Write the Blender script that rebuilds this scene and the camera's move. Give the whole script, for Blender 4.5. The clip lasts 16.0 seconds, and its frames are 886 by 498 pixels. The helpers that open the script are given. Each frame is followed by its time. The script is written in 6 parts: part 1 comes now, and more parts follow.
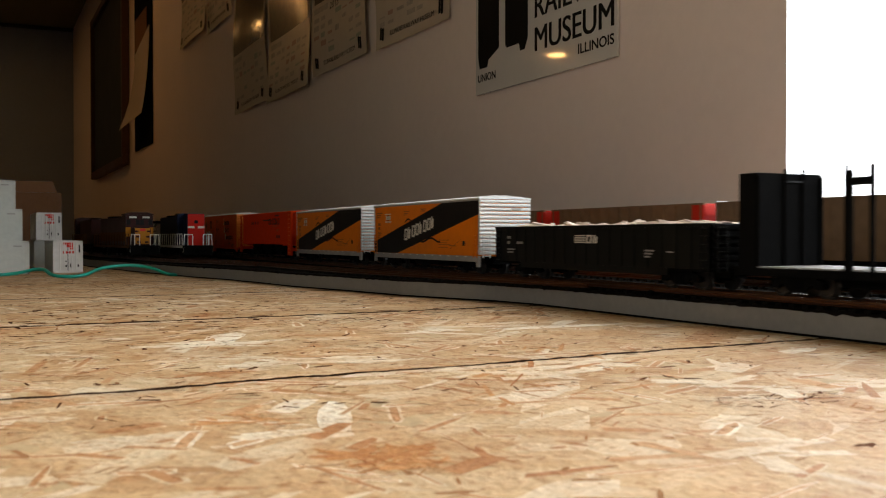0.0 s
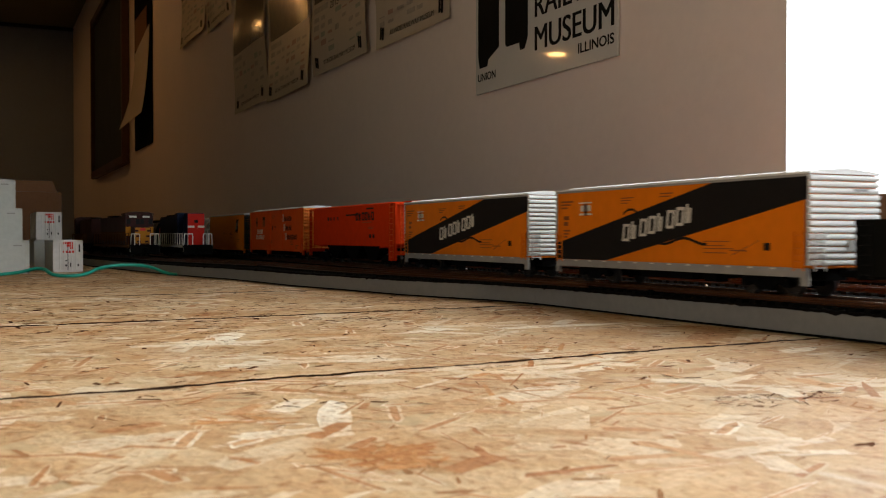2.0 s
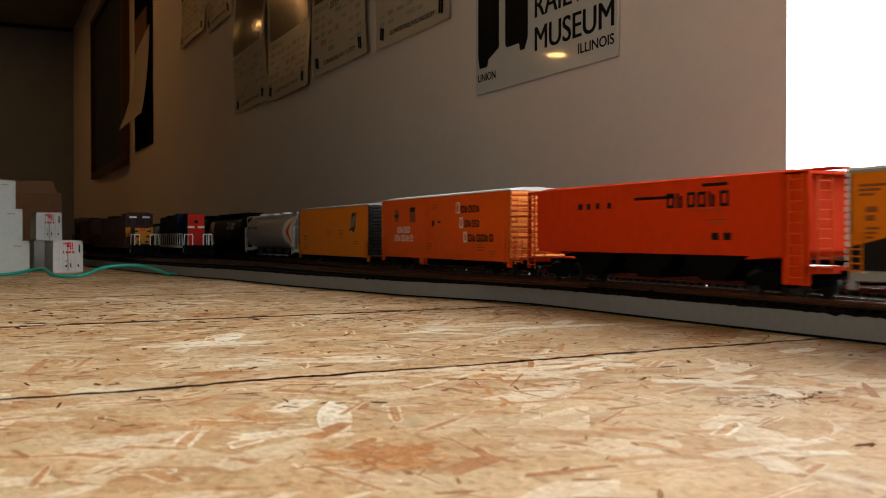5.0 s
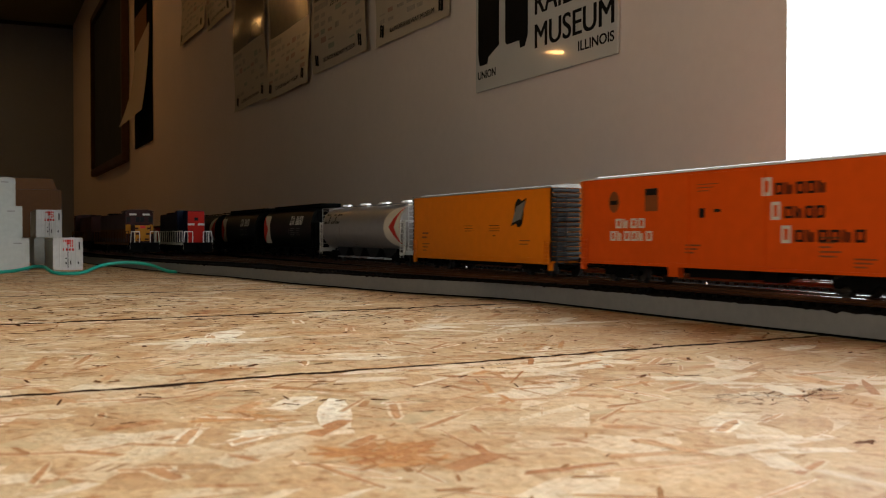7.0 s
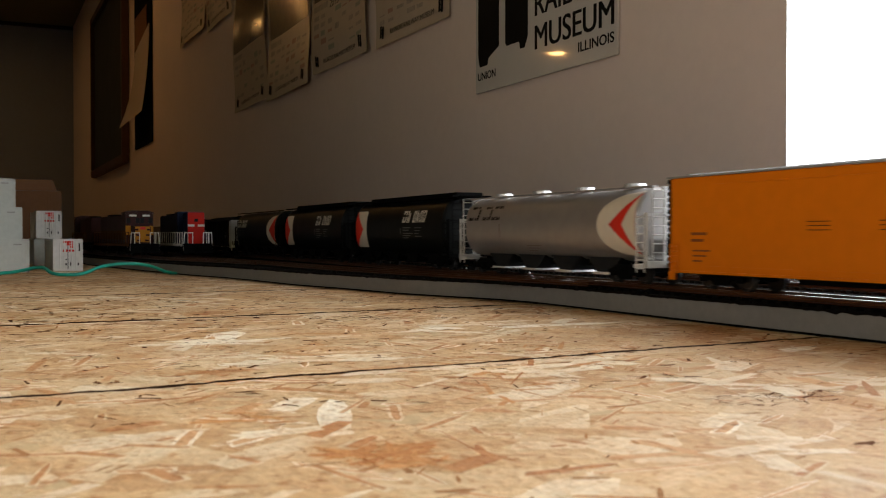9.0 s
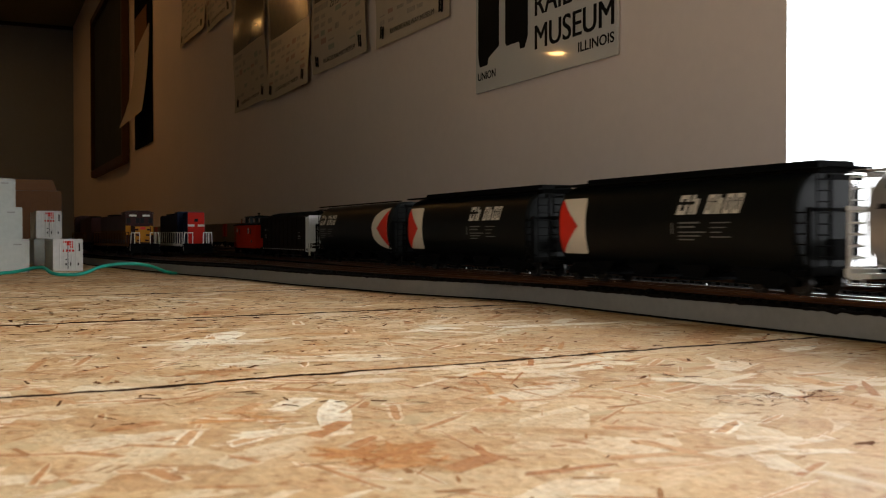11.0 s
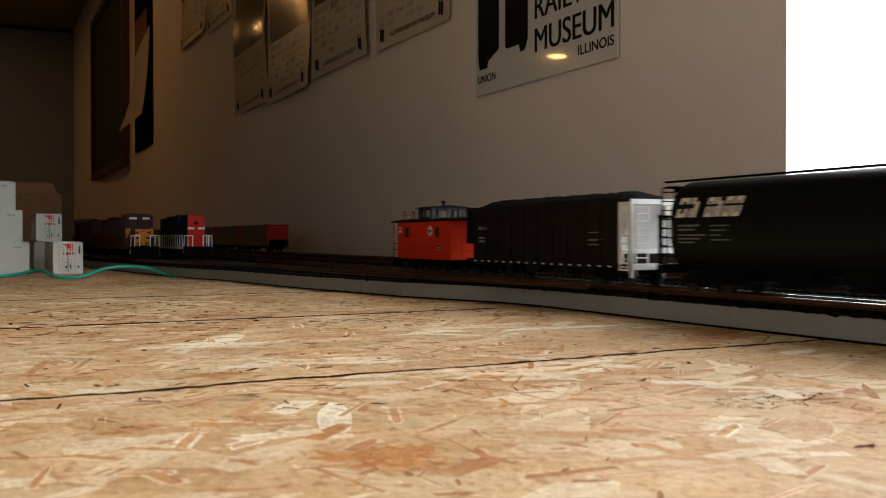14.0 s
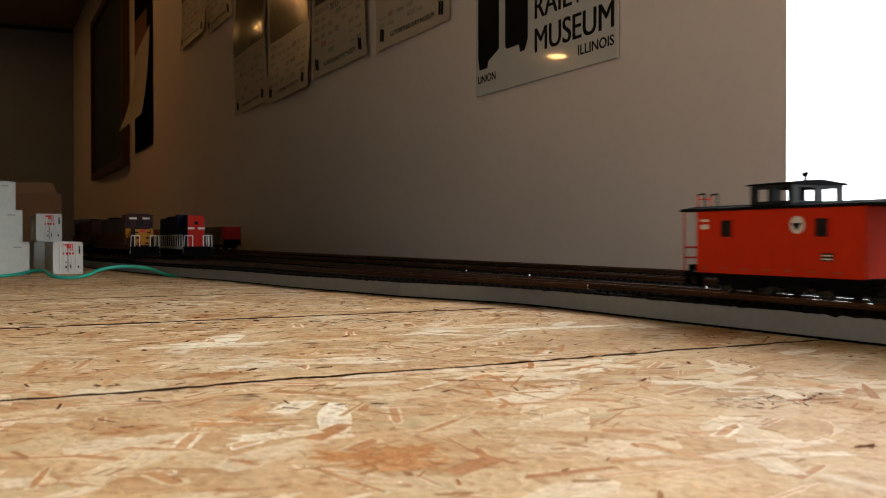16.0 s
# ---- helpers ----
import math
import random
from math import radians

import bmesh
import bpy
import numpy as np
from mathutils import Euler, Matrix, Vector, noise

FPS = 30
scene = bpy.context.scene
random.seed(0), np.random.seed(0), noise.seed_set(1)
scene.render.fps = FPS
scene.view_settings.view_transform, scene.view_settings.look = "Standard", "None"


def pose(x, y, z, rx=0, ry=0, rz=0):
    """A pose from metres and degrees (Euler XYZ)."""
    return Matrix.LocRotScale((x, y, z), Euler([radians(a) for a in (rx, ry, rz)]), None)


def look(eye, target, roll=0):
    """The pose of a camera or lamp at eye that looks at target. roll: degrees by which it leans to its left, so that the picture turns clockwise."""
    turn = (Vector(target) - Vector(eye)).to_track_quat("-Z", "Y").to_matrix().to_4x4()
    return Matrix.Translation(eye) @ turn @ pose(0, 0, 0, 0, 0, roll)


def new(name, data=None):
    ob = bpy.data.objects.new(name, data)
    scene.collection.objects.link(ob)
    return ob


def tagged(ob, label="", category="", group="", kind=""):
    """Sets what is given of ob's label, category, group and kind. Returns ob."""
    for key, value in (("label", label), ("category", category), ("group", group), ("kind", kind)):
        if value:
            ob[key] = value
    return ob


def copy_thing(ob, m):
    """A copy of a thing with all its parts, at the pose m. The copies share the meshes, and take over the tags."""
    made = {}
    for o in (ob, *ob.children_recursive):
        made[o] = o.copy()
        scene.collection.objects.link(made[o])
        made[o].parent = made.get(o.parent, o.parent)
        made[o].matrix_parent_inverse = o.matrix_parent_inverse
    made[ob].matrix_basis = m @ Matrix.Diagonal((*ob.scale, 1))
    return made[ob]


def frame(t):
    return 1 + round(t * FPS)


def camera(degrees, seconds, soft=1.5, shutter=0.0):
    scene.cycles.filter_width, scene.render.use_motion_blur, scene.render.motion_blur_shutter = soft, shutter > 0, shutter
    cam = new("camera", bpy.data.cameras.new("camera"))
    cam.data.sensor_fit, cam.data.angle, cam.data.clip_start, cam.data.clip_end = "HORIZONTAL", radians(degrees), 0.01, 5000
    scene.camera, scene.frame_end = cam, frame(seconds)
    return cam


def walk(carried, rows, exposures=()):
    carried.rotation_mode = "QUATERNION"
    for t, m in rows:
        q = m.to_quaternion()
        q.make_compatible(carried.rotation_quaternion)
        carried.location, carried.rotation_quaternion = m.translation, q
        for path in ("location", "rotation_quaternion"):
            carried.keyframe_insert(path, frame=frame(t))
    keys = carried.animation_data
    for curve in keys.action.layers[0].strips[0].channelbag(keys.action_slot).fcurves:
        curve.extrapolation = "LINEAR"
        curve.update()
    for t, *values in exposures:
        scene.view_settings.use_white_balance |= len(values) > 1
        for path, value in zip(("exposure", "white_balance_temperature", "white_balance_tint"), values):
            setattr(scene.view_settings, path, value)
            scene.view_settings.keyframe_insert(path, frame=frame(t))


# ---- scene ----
# One fixed camera on the table top; only its slight nodding is keyed.
EYE_Z = 0.0373
YAW = 25.23
cam = camera(48.28, 16.0, soft=1.05, shutter=0.5)
cam.data.dof.use_dof, cam.data.dof.focus_distance, cam.data.dof.aperture_fstop = True, 0.60, 64
NOD = [(0, 0), (0.5, 1), (1, -3), (1.5, 0), (2, -1), (2.5, -1), (3, -3), (3.5, -3), (4, 0), (6.5, -3), (7, -5), (7.5, -3),
       (8, 2), (8.5, -1), (9, -3), (11.5, -3), (12, -3), (12.5, -3), (13, 0), (13.5, 2), (14, 2), (14.5, 0), (15, 0), (15.5, -1), (16, 2)]


def camera_pose(nod):
    down = math.degrees(math.atan((21.4 - nod) / 1750))
    return pose(0, 0, EYE_Z, 90 - down, 0, 90 - YAW)


walk(cam, [(t, camera_pose(n)) for t, n in NOD])

# ---- light ----
scene.view_settings.exposure = 0.0
world = bpy.data.worlds.new("sky")
scene.world = world
world.use_nodes = True
wn = world.node_tree.nodes
sky = wn.new("ShaderNodeTexSky")
sky.sky_type, sky.sun_disc = "NISHITA", False
sky.sun_elevation, sky.sun_rotation = radians(38), radians(200)
wn["Background"].inputs["Strength"].default_value = 0.12
world.node_tree.links.new(sky.outputs[0], wn["Background"].inputs["Color"])

WALL_Y = 0.55
CEIL = 1.34
WIN_L, WIN_R, WIN_TOP, WIN_LOW = -0.5625, 1.75, 1.12, 0.004


def lamp(name, kind, energy, colour, m, **sizes):
    data = bpy.data.lights.new(name, kind)
    data.energy, data.color = energy, colour
    if kind == "AREA":
        data.shape, data.size, data.size_y, data.spread = "RECTANGLE", sizes["w"], sizes["h"], radians(sizes["spread"])
    elif kind == "SPOT":
        data.spot_size, data.spot_blend, data.shadow_soft_size = radians(sizes["cone"]), 0.8, 0.06
    ob = new(name, data)
    ob.matrix_world = m
    return ob


# daylight standing in the window's opening
lamp("window_light", "AREA", 28.0, (0.96, 0.97, 1.0), look(((WIN_L + WIN_R) / 2, WALL_Y + 0.135, (WIN_LOW + WIN_TOP) / 2), ((WIN_L + WIN_R) / 2, -1, (WIN_LOW + WIN_TOP) / 2)),
     w=WIN_R - WIN_L + 0.1, h=WIN_TOP - WIN_LOW + 0.1, spread=176)
# the second window, in the near wall behind the camera
SOUTH = (-0.2, 2.0, 0.06, 1.20)
NEAR_Y = -1.5
lamp("near_window_light", "AREA", 6.2, (1.0, 0.87, 0.76), look(((SOUTH[0] + SOUTH[1]) / 2, NEAR_Y - 0.13, 0.63), ((SOUTH[0] + SOUTH[1]) / 2 + 0.1, 1, 0.55)), w=SOUTH[1] - SOUTH[0] + 0.1, h=1.2, spread=88)
# warm recessed lamps in the ceiling
CANS = [(-6.06, -2.66), (-5.75, -0.5), (-3.5, -0.15)]
for cx, cy in CANS:
    lamp("can_light", "SPOT", 0.20, (1.0, 0.28, 0.08), look((cx, cy, CEIL - 0.03), (cx, cy, 0)), cone=125)


# ---- materials ----
def material(name, base=(0.5, 0.5, 0.5), rough=0.5, metal=0.0, vary=0.12, scale=300.0, bump=0.0, coat=0.0, spec=0.28, emit=None):
    m = bpy.data.materials.new(name)
    m.use_nodes = True
    n, l = m.node_tree.nodes, m.node_tree.links
    b = n["Principled BSDF"]
    b.inputs["Roughness"].default_value = rough
    b.inputs["Metallic"].default_value = metal
    b.inputs["Coat Weight"].default_value = coat
    b.inputs["Specular IOR Level"].default_value = spec
    if emit:
        b.inputs["Base Color"].default_value = (*base, 1)
        b.inputs["Emission Color"].default_value = (*emit[:3], 1)
        b.inputs["Emission Strength"].default_value = emit[3]
        return m
    tex = n.new("ShaderNodeTexCoord")
    fine = n.new("ShaderNodeTexNoise")
    fine.inputs["Scale"].default_value, fine.inputs["Detail"].default_value = scale, 5
    big = n.new("ShaderNodeTexNoise")
    big.inputs["Scale"].default_value, big.inputs["Detail"].default_value = scale / 12, 4
    mix = n.new("ShaderNodeMath")
    mix.operation = "ADD"
    ramp = n.new("ShaderNodeMapRange")
    ramp.inputs[1].default_value, ramp.inputs[2].default_value = 0.6, 1.4
    ramp.inputs[3].default_value, ramp.inputs[4].default_value = 1 - vary, 1 + vary
    hsv = n.new("ShaderNodeHueSaturation")
    hsv.inputs["Color"].default_value = (*base, 1)
    l.new(tex.outputs["Object"], fine.inputs["Vector"])
    l.new(tex.outputs["Object"], big.inputs["Vector"])
    l.new(fine.outputs[0], mix.inputs[0])
    l.new(big.outputs[0], mix.inputs[1])
    l.new(mix.outputs[0], ramp.inputs[0])
    l.new(ramp.outputs[0], hsv.inputs["Value"])
    l.new(hsv.outputs[0], b.inputs["Base Color"])
    rr = n.new("ShaderNodeMapRange")
    rr.inputs[3].default_value, rr.inputs[4].default_value = max(rough - 0.1, 0.02), min(rough + 0.12, 1)
    l.new(big.outputs[0], rr.inputs[0])
    l.new(rr.outputs[0], b.inputs["Roughness"])
    if bump:
        bp = n.new("ShaderNodeBump")
        bp.inputs["Strength"].default_value, bp.inputs["Distance"].default_value = bump, 0.4 / scale
        l.new(fine.outputs[0], bp.inputs["Height"])
        l.new(bp.outputs[0], b.inputs["Normal"])
    return m


M = {
    "paint_wall": material("wall_paint", (0.87, 0.755, 0.70), 0.75, vary=0.03, scale=90, bump=0.15),
    # Dark boards; the colour also carries shade and limits bounced light.
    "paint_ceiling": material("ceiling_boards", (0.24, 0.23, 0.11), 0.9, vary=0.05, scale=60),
    # Walls out of view, kept this dark to hold down bounced light.
    "paint_dark": material("unseen_dark_walls", (0.16, 0.105, 0.07), 0.8, vary=0.2, scale=40),
    # Blue-grey that holds the end wall's shade in its colour.
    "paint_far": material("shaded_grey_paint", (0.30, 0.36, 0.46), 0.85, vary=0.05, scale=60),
    # Floor out of view, darkened for the same reason as the walls.
    "floor": material("unseen_dark_floor", (0.06, 0.042, 0.032), 0.95, vary=0.3, scale=300, bump=0.3),
    "foam": material("grey_foam", (0.21, 0.205, 0.19), 1.0, vary=0.10, scale=300, bump=0.1, spec=0.1),
    "tie": material("tie_plastic", (0.007, 0.006, 0.005), 0.95, vary=0.3, scale=900, spec=0.03),
    "rail": material("rail_metal", (0.12, 0.052, 0.024), 0.42, 0.7, vary=0.25, scale=400),
    "rail_top": material("polished_rail_head", (0.52, 0.42, 0.34), 0.22, 1.0, vary=0.2, scale=400),
    "orange_yellow": material("reefer_orange_yellow", (0.66, 0.165, 0.004), 0.42, vary=0.10, scale=160, spec=0.12),
    "pfe_orange": material("reefer_orange", (0.66, 0.080, 0.004), 0.42, vary=0.10, scale=160, spec=0.12),
    "red_orange": material("hopper_red_orange", (0.58, 0.036, 0.002), 0.75, vary=0.12, scale=160, spec=0.08),
    "yellow": material("reefer_yellow", (0.70, 0.185, 0.004), 0.40, vary=0.08, scale=160, spec=0.12),
    "caboose_red": material("caboose_red", (0.47, 0.024, 0.005), 0.7, vary=0.12, scale=160, spec=0.08),
    "black": material("car_black", (0.005, 0.0055, 0.005), 0.38, vary=0.3, scale=200, spec=0.08),
    "black_flat": material("flat_black", (0.004, 0.004, 0.004), 0.9, vary=0.3, scale=300, spec=0.03),
    "white": material("car_white", (0.62, 0.62, 0.60), 0.5, vary=0.08, scale=160),
    "silver": material("car_silver", (0.36, 0.34, 0.325), 0.33, 0.55, vary=0.10, scale=160),
    "grey": material("weathered_grey", (0.26, 0.25, 0.235), 0.6, vary=0.2, scale=200),
    "red": material("decal_red", (0.62, 0.025, 0.012), 0.45, vary=0.06),
    "dark": material("decal_dark", (0.007, 0.006, 0.006), 0.6, vary=0.2, spec=0.15),
    "brown_side": material("coal_car_brown_grey", (0.22, 0.14, 0.08), 0.65, vary=0.25, scale=120),
    "hopper_brown": material("hopper_brown_black", (0.013, 0.009, 0.0075), 0.85, vary=0.25, scale=200, spec=0.05),
    "coal": material("coal", (0.006, 0.006, 0.006), 0.9, vary=0.5, scale=500, bump=1.0, spec=0.02),
    "load": material("scrap_load", (0.62, 0.50, 0.40), 0.8, vary=0.35, scale=250, bump=0.6),
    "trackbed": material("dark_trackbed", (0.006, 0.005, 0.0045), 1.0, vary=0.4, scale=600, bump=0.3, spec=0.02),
    "container_white": material("container_white", (0.62, 0.61, 0.57), 0.55, vary=0.10, scale=180),
    "container": material("container_grey_white", (0.42, 0.43, 0.39), 0.55, vary=0.10, scale=180),
    "cable": material("green_cable", (0.015, 0.30, 0.22), 0.4, vary=0.1),
    "loco_red": material("loco_red", (0.46, 0.014, 0.006), 0.5, vary=0.1, scale=160, spec=0.12),
    "maroon": material("loco_maroon", (0.032, 0.008, 0.006), 0.5, vary=0.2, scale=160, spec=0.12),
    "gold": material("loco_gold", (0.44, 0.17, 0.008), 0.5, vary=0.1, scale=160, spec=0.12),
    # Darkened copy of the gold that puts shade on the engine sides.
    "gold_shaded": material("loco_gold_shaded", (0.10, 0.036, 0.006), 0.6, vary=0.25, scale=160, spec=0.05),
    "navy": material("loco_navy", (0.005, 0.011, 0.034), 0.5, vary=0.2, scale=160, spec=0.12),
    "paper": material("paper", (0.62, 0.52, 0.41), 0.45, vary=0.06, scale=60, coat=0.5),
    "sign_white": material("sign_white", (0.72, 0.70, 0.67), 0.12, vary=0.03, scale=30, coat=1.0),
    "sign_black": material("sign_black", (0.006, 0.006, 0.006), 0.6, vary=0.1, spec=0.08),
    "board": material("board_cork", (0.034, 0.040, 0.036), 0.7, vary=0.2, scale=120),
    "board_frame": material("board_wood", (0.10, 0.045, 0.022), 0.5, vary=0.2, scale=80),
    "card": material("cardboard", (0.20, 0.095, 0.045), 0.8, vary=0.1, scale=150),
    "lens": material("lamp_lens", (1, 1, 1), 0.5, emit=(1.0, 0.50, 0.16, 40)),
    "trim": material("lamp_trim", (0.8, 0.78, 0.74), 0.5, vary=0.03),
    "jamb": material("jamb_paint", (0.85, 0.85, 0.85), 0.6, vary=0.02),
}


# ---- mesh helpers ----
def box(bm, x0, x1, y0, y1, z0, z1):
    vs = [bm.verts.new((x, y, z)) for x in (x0, x1) for y in (y0, y1) for z in (z0, z1)]
    for f in ((0, 1, 3, 2), (4, 6, 7, 5), (0, 4, 5, 1), (2, 3, 7, 6), (0, 2, 6, 4), (1, 5, 7, 3)):
        bm.faces.new([vs[i] for i in f])
    return vs


def prism(bm, profile, a, b, axis="x"):
    """A closed profile swept from a to b along an axis; profile in the two other axes."""
    def put(t, u, v):
        return {"x": (t, u, v), "y": (u, t, v), "z": (u, v, t)}[axis]
    r0 = [bm.verts.new(put(a, u, v)) for u, v in profile]
    r1 = [bm.verts.new(put(b, u, v)) for u, v in profile]
    n = len(profile)
    bm.faces.new(r0)
    bm.faces.new(list(reversed(r1)))
    for i in range(n):
        bm.faces.new((r0[i], r0[(i + 1) % n], r1[(i + 1) % n], r1[i]))


def rod(bm, p, q, r, n=6):
    p, q = Vector(p), Vector(q)
    d = (q - p).normalized()
    u = d.orthogonal().normalized()
    w = d.cross(u)
    rings = [[bm.verts.new(c + (u * math.cos(2 * math.pi * i / n) + w * math.sin(2 * math.pi * i / n)) * r) for i in range(n)] for c in (p, q)]
    bm.faces.new(list(reversed(rings[0])))
    bm.faces.new(rings[1])
    for i in range(n):
        bm.faces.new((rings[0][i], rings[0][(i + 1) % n], rings[1][(i + 1) % n], rings[1][i]))


def finish(name, bm, mat, bevel=0.0, smooth=False):
    bmesh.ops.recalc_face_normals(bm, faces=bm.faces[:])
    if bevel:
        bmesh.ops.bevel(bm, geom=bm.edges[:], offset=bevel, segments=2, affect="EDGES", clamp_overlap=True)
    me = bpy.data.meshes.new(name)
    bm.to_mesh(me)
    bm.free()
    me.materials.append(M[mat] if isinstance(mat, str) else mat)
    if smooth:
        for p in me.polygons:
            p.use_smooth = True
    return me


def part(name, bm, mat, parent=None, label="", bevel=0.0, smooth=False):
    ob = new(name, finish(name, bm, mat, bevel, smooth))
    if parent:
        ob.parent = parent
    if label:
        ob["label"] = label
    return ob


def boxes(*specs):
    bm = bmesh.new()
    for sp in specs:
        box(bm, *sp)
    return bm


def structure(name, bm, mat, label, bevel=0.0):
    return tagged(part(name, bm, mat, bevel=bevel), label, name.split("_")[0], kind="structure")


def text_mesh(words, size, mat, parent, m, name="lettering", shear=0.0, bold=0.0, squeeze=1.0, depth=0.00004, label=""):
    """Raised letters as a mesh; origin at the lower left corner of the words, reading along local x."""
    c = bpy.data.curves.new(name, "FONT")
    c.body, c.size, c.shear, c.offset, c.extrude = words, size, shear, bold, depth
    tmp = new("tmp", c)
    dg = bpy.context.evaluated_depsgraph_get()
    me = bpy.data.meshes.new_from_object(tmp.evaluated_get(dg))
    bpy.data.objects.remove(tmp)
    me.materials.clear()
    me.materials.append(M[mat])
    me.transform(Matrix.Diagonal((squeeze, 1, 1, 1)))
    ob = new(name, me)
    ob.parent = parent
    ob.matrix_local = m
    if label:
        ob["label"] = label
    return ob


# ---- room ----
FAR_X, NEAR_X, BACK_Y, FLOOR_Z = -6.6, 2.6, -4.0, -1.0
T = 0.12
SPLAY = 0.14
bm = bmesh.new()
prism(bm, [(FAR_X - T, WALL_Y), (WIN_L, WALL_Y), (WIN_L - SPLAY, WALL_Y + T), (FAR_X - T, WALL_Y + T)], FLOOR_Z, CEIL, "z")
for piece in ((WIN_R, NEAR_X + T, WALL_Y, WALL_Y + T, FLOOR_Z, CEIL), (WIN_L, WIN_R, WALL_Y, WALL_Y + T, FLOOR_Z, WIN_LOW), (WIN_L, WIN_R, WALL_Y, WALL_Y + T, WIN_TOP, CEIL)):
    box(bm, *piece)
structure("wall_north", bm, "paint_wall", "smooth off-white painted wall behind the railway table")
M["sky_glow"] = material("overcast_sky", (1, 1, 1), 1.0, emit=(0.95, 0.98, 1.0, 3.0))
structure("backdrop", boxes((-9, 7, WALL_Y + 5.0, WALL_Y + 5.05, -3, 7)), "sky_glow", "plain bright overcast sky outside the window")
structure("wall_west", boxes((FAR_X - T, FAR_X, BACK_Y, WALL_Y, FLOOR_Z, CEIL)), "paint_far", "plain end wall with its deep shade put into the grey paint")
# Unseen walls added to close the room; their dark colour limits ambient light.
structure("wall_east", boxes((NEAR_X, NEAR_X + T, NEAR_Y - T, WALL_Y, FLOOR_Z, CEIL)), "paint_dark", "plain unseen wall closing the room, dark to cut bounce")
structure("wall_south", boxes((FAR_X - T, -1.3, BACK_Y - T, BACK_Y, FLOOR_Z, CEIL)), "paint_dark", "plain unseen wall closing the room, dark to cut bounce")
structure("wall_recess", boxes((-1.3, -1.3 + T, BACK_Y - T, NEAR_Y - T, FLOOR_Z, CEIL)), "paint_dark", "plain unseen wall added where the room steps in")
structure("wall_near", boxes((-1.3, SOUTH[0], NEAR_Y - T, NEAR_Y, FLOOR_Z, CEIL), (SOUTH[1], NEAR_X, NEAR_Y - T, NEAR_Y, FLOOR_Z, CEIL), (SOUTH[0], SOUTH[1], NEAR_Y - T, NEAR_Y, FLOOR_Z, SOUTH[2]), (SOUTH[0], SOUTH[1], NEAR_Y - T, NEAR_Y, SOUTH[3], CEIL)), "paint_dark", "plain unseen dark wall with a wide window opening")
structure("floor", boxes((FAR_X - T, NEAR_X + T, BACK_Y - T, WALL_Y + T, FLOOR_Z - 0.1, FLOOR_Z)), "floor", "unseen floor of the train room, dark to cut bounce")
structure("ceiling", boxes((FAR_X - T, NEAR_X + T, BACK_Y - T, WALL_Y + T, CEIL, CEIL + 0.1)), "paint_ceiling", "dark boarded ceiling, its shade put into the colour")
structure("trim", boxes((FAR_X, FAR_X + 0.02, BACK_Y, WALL_Y, CEIL - 0.022, CEIL - 0.002)), "board", "dark wooden trim board under the ceiling")
window = structure("window_1", boxes((WIN_R - 0.006, WIN_R, WALL_Y + 0.002, WALL_Y + T, WIN_LOW, WIN_TOP),
                                     (WIN_L, WIN_R, WALL_Y + 0.002, WALL_Y + T, WIN_TOP - 0.006, WIN_TOP)), "jamb", "wide bright window opening with white painted reveal")

# ---- ceiling lamps ----
for cx, cy in CANS:
    can = tagged(new("ceiling_lamp"), "warm recessed ceiling lamp with white trim ring", "lamp", "ceiling lamps")
    can.location = (cx, cy, CEIL)
    bm = bmesh.new()
    ring = [(0.062, -0.004), (0.095, -0.003), (0.095, 0.0), (0.062, 0.0)]
    rows = [[bm.verts.new((r * math.cos(a * math.pi / 16), r * math.sin(a * math.pi / 16), z)) for r, z in ring] for a in range(32)]
    for a in range(32):
        for k in range(4):
            bm.faces.new((rows[a][k], rows[a][(k + 1) % 4], rows[(a + 1) % 32][(k + 1) % 4], rows[(a + 1) % 32][k]))
    part("trim_ring", bm, "trim", can)
    bm = bmesh.new()
    bmesh.ops.create_circle(bm, cap_ends=True, segments=24, radius=0.062, matrix=Matrix.Translation((0, 0, -0.002)))
    part("lens", bm, "lens", can)

# ---- table: strand board sheets with printed guide lines, slightly skew to the wall ----
SKEW = math.tan(radians(4.6))
GUIDES = [-0.2462 - 0.1965 * k for k in range(-13, 22)]
Y0, Y1 = -0.75, WALL_Y - 0.004


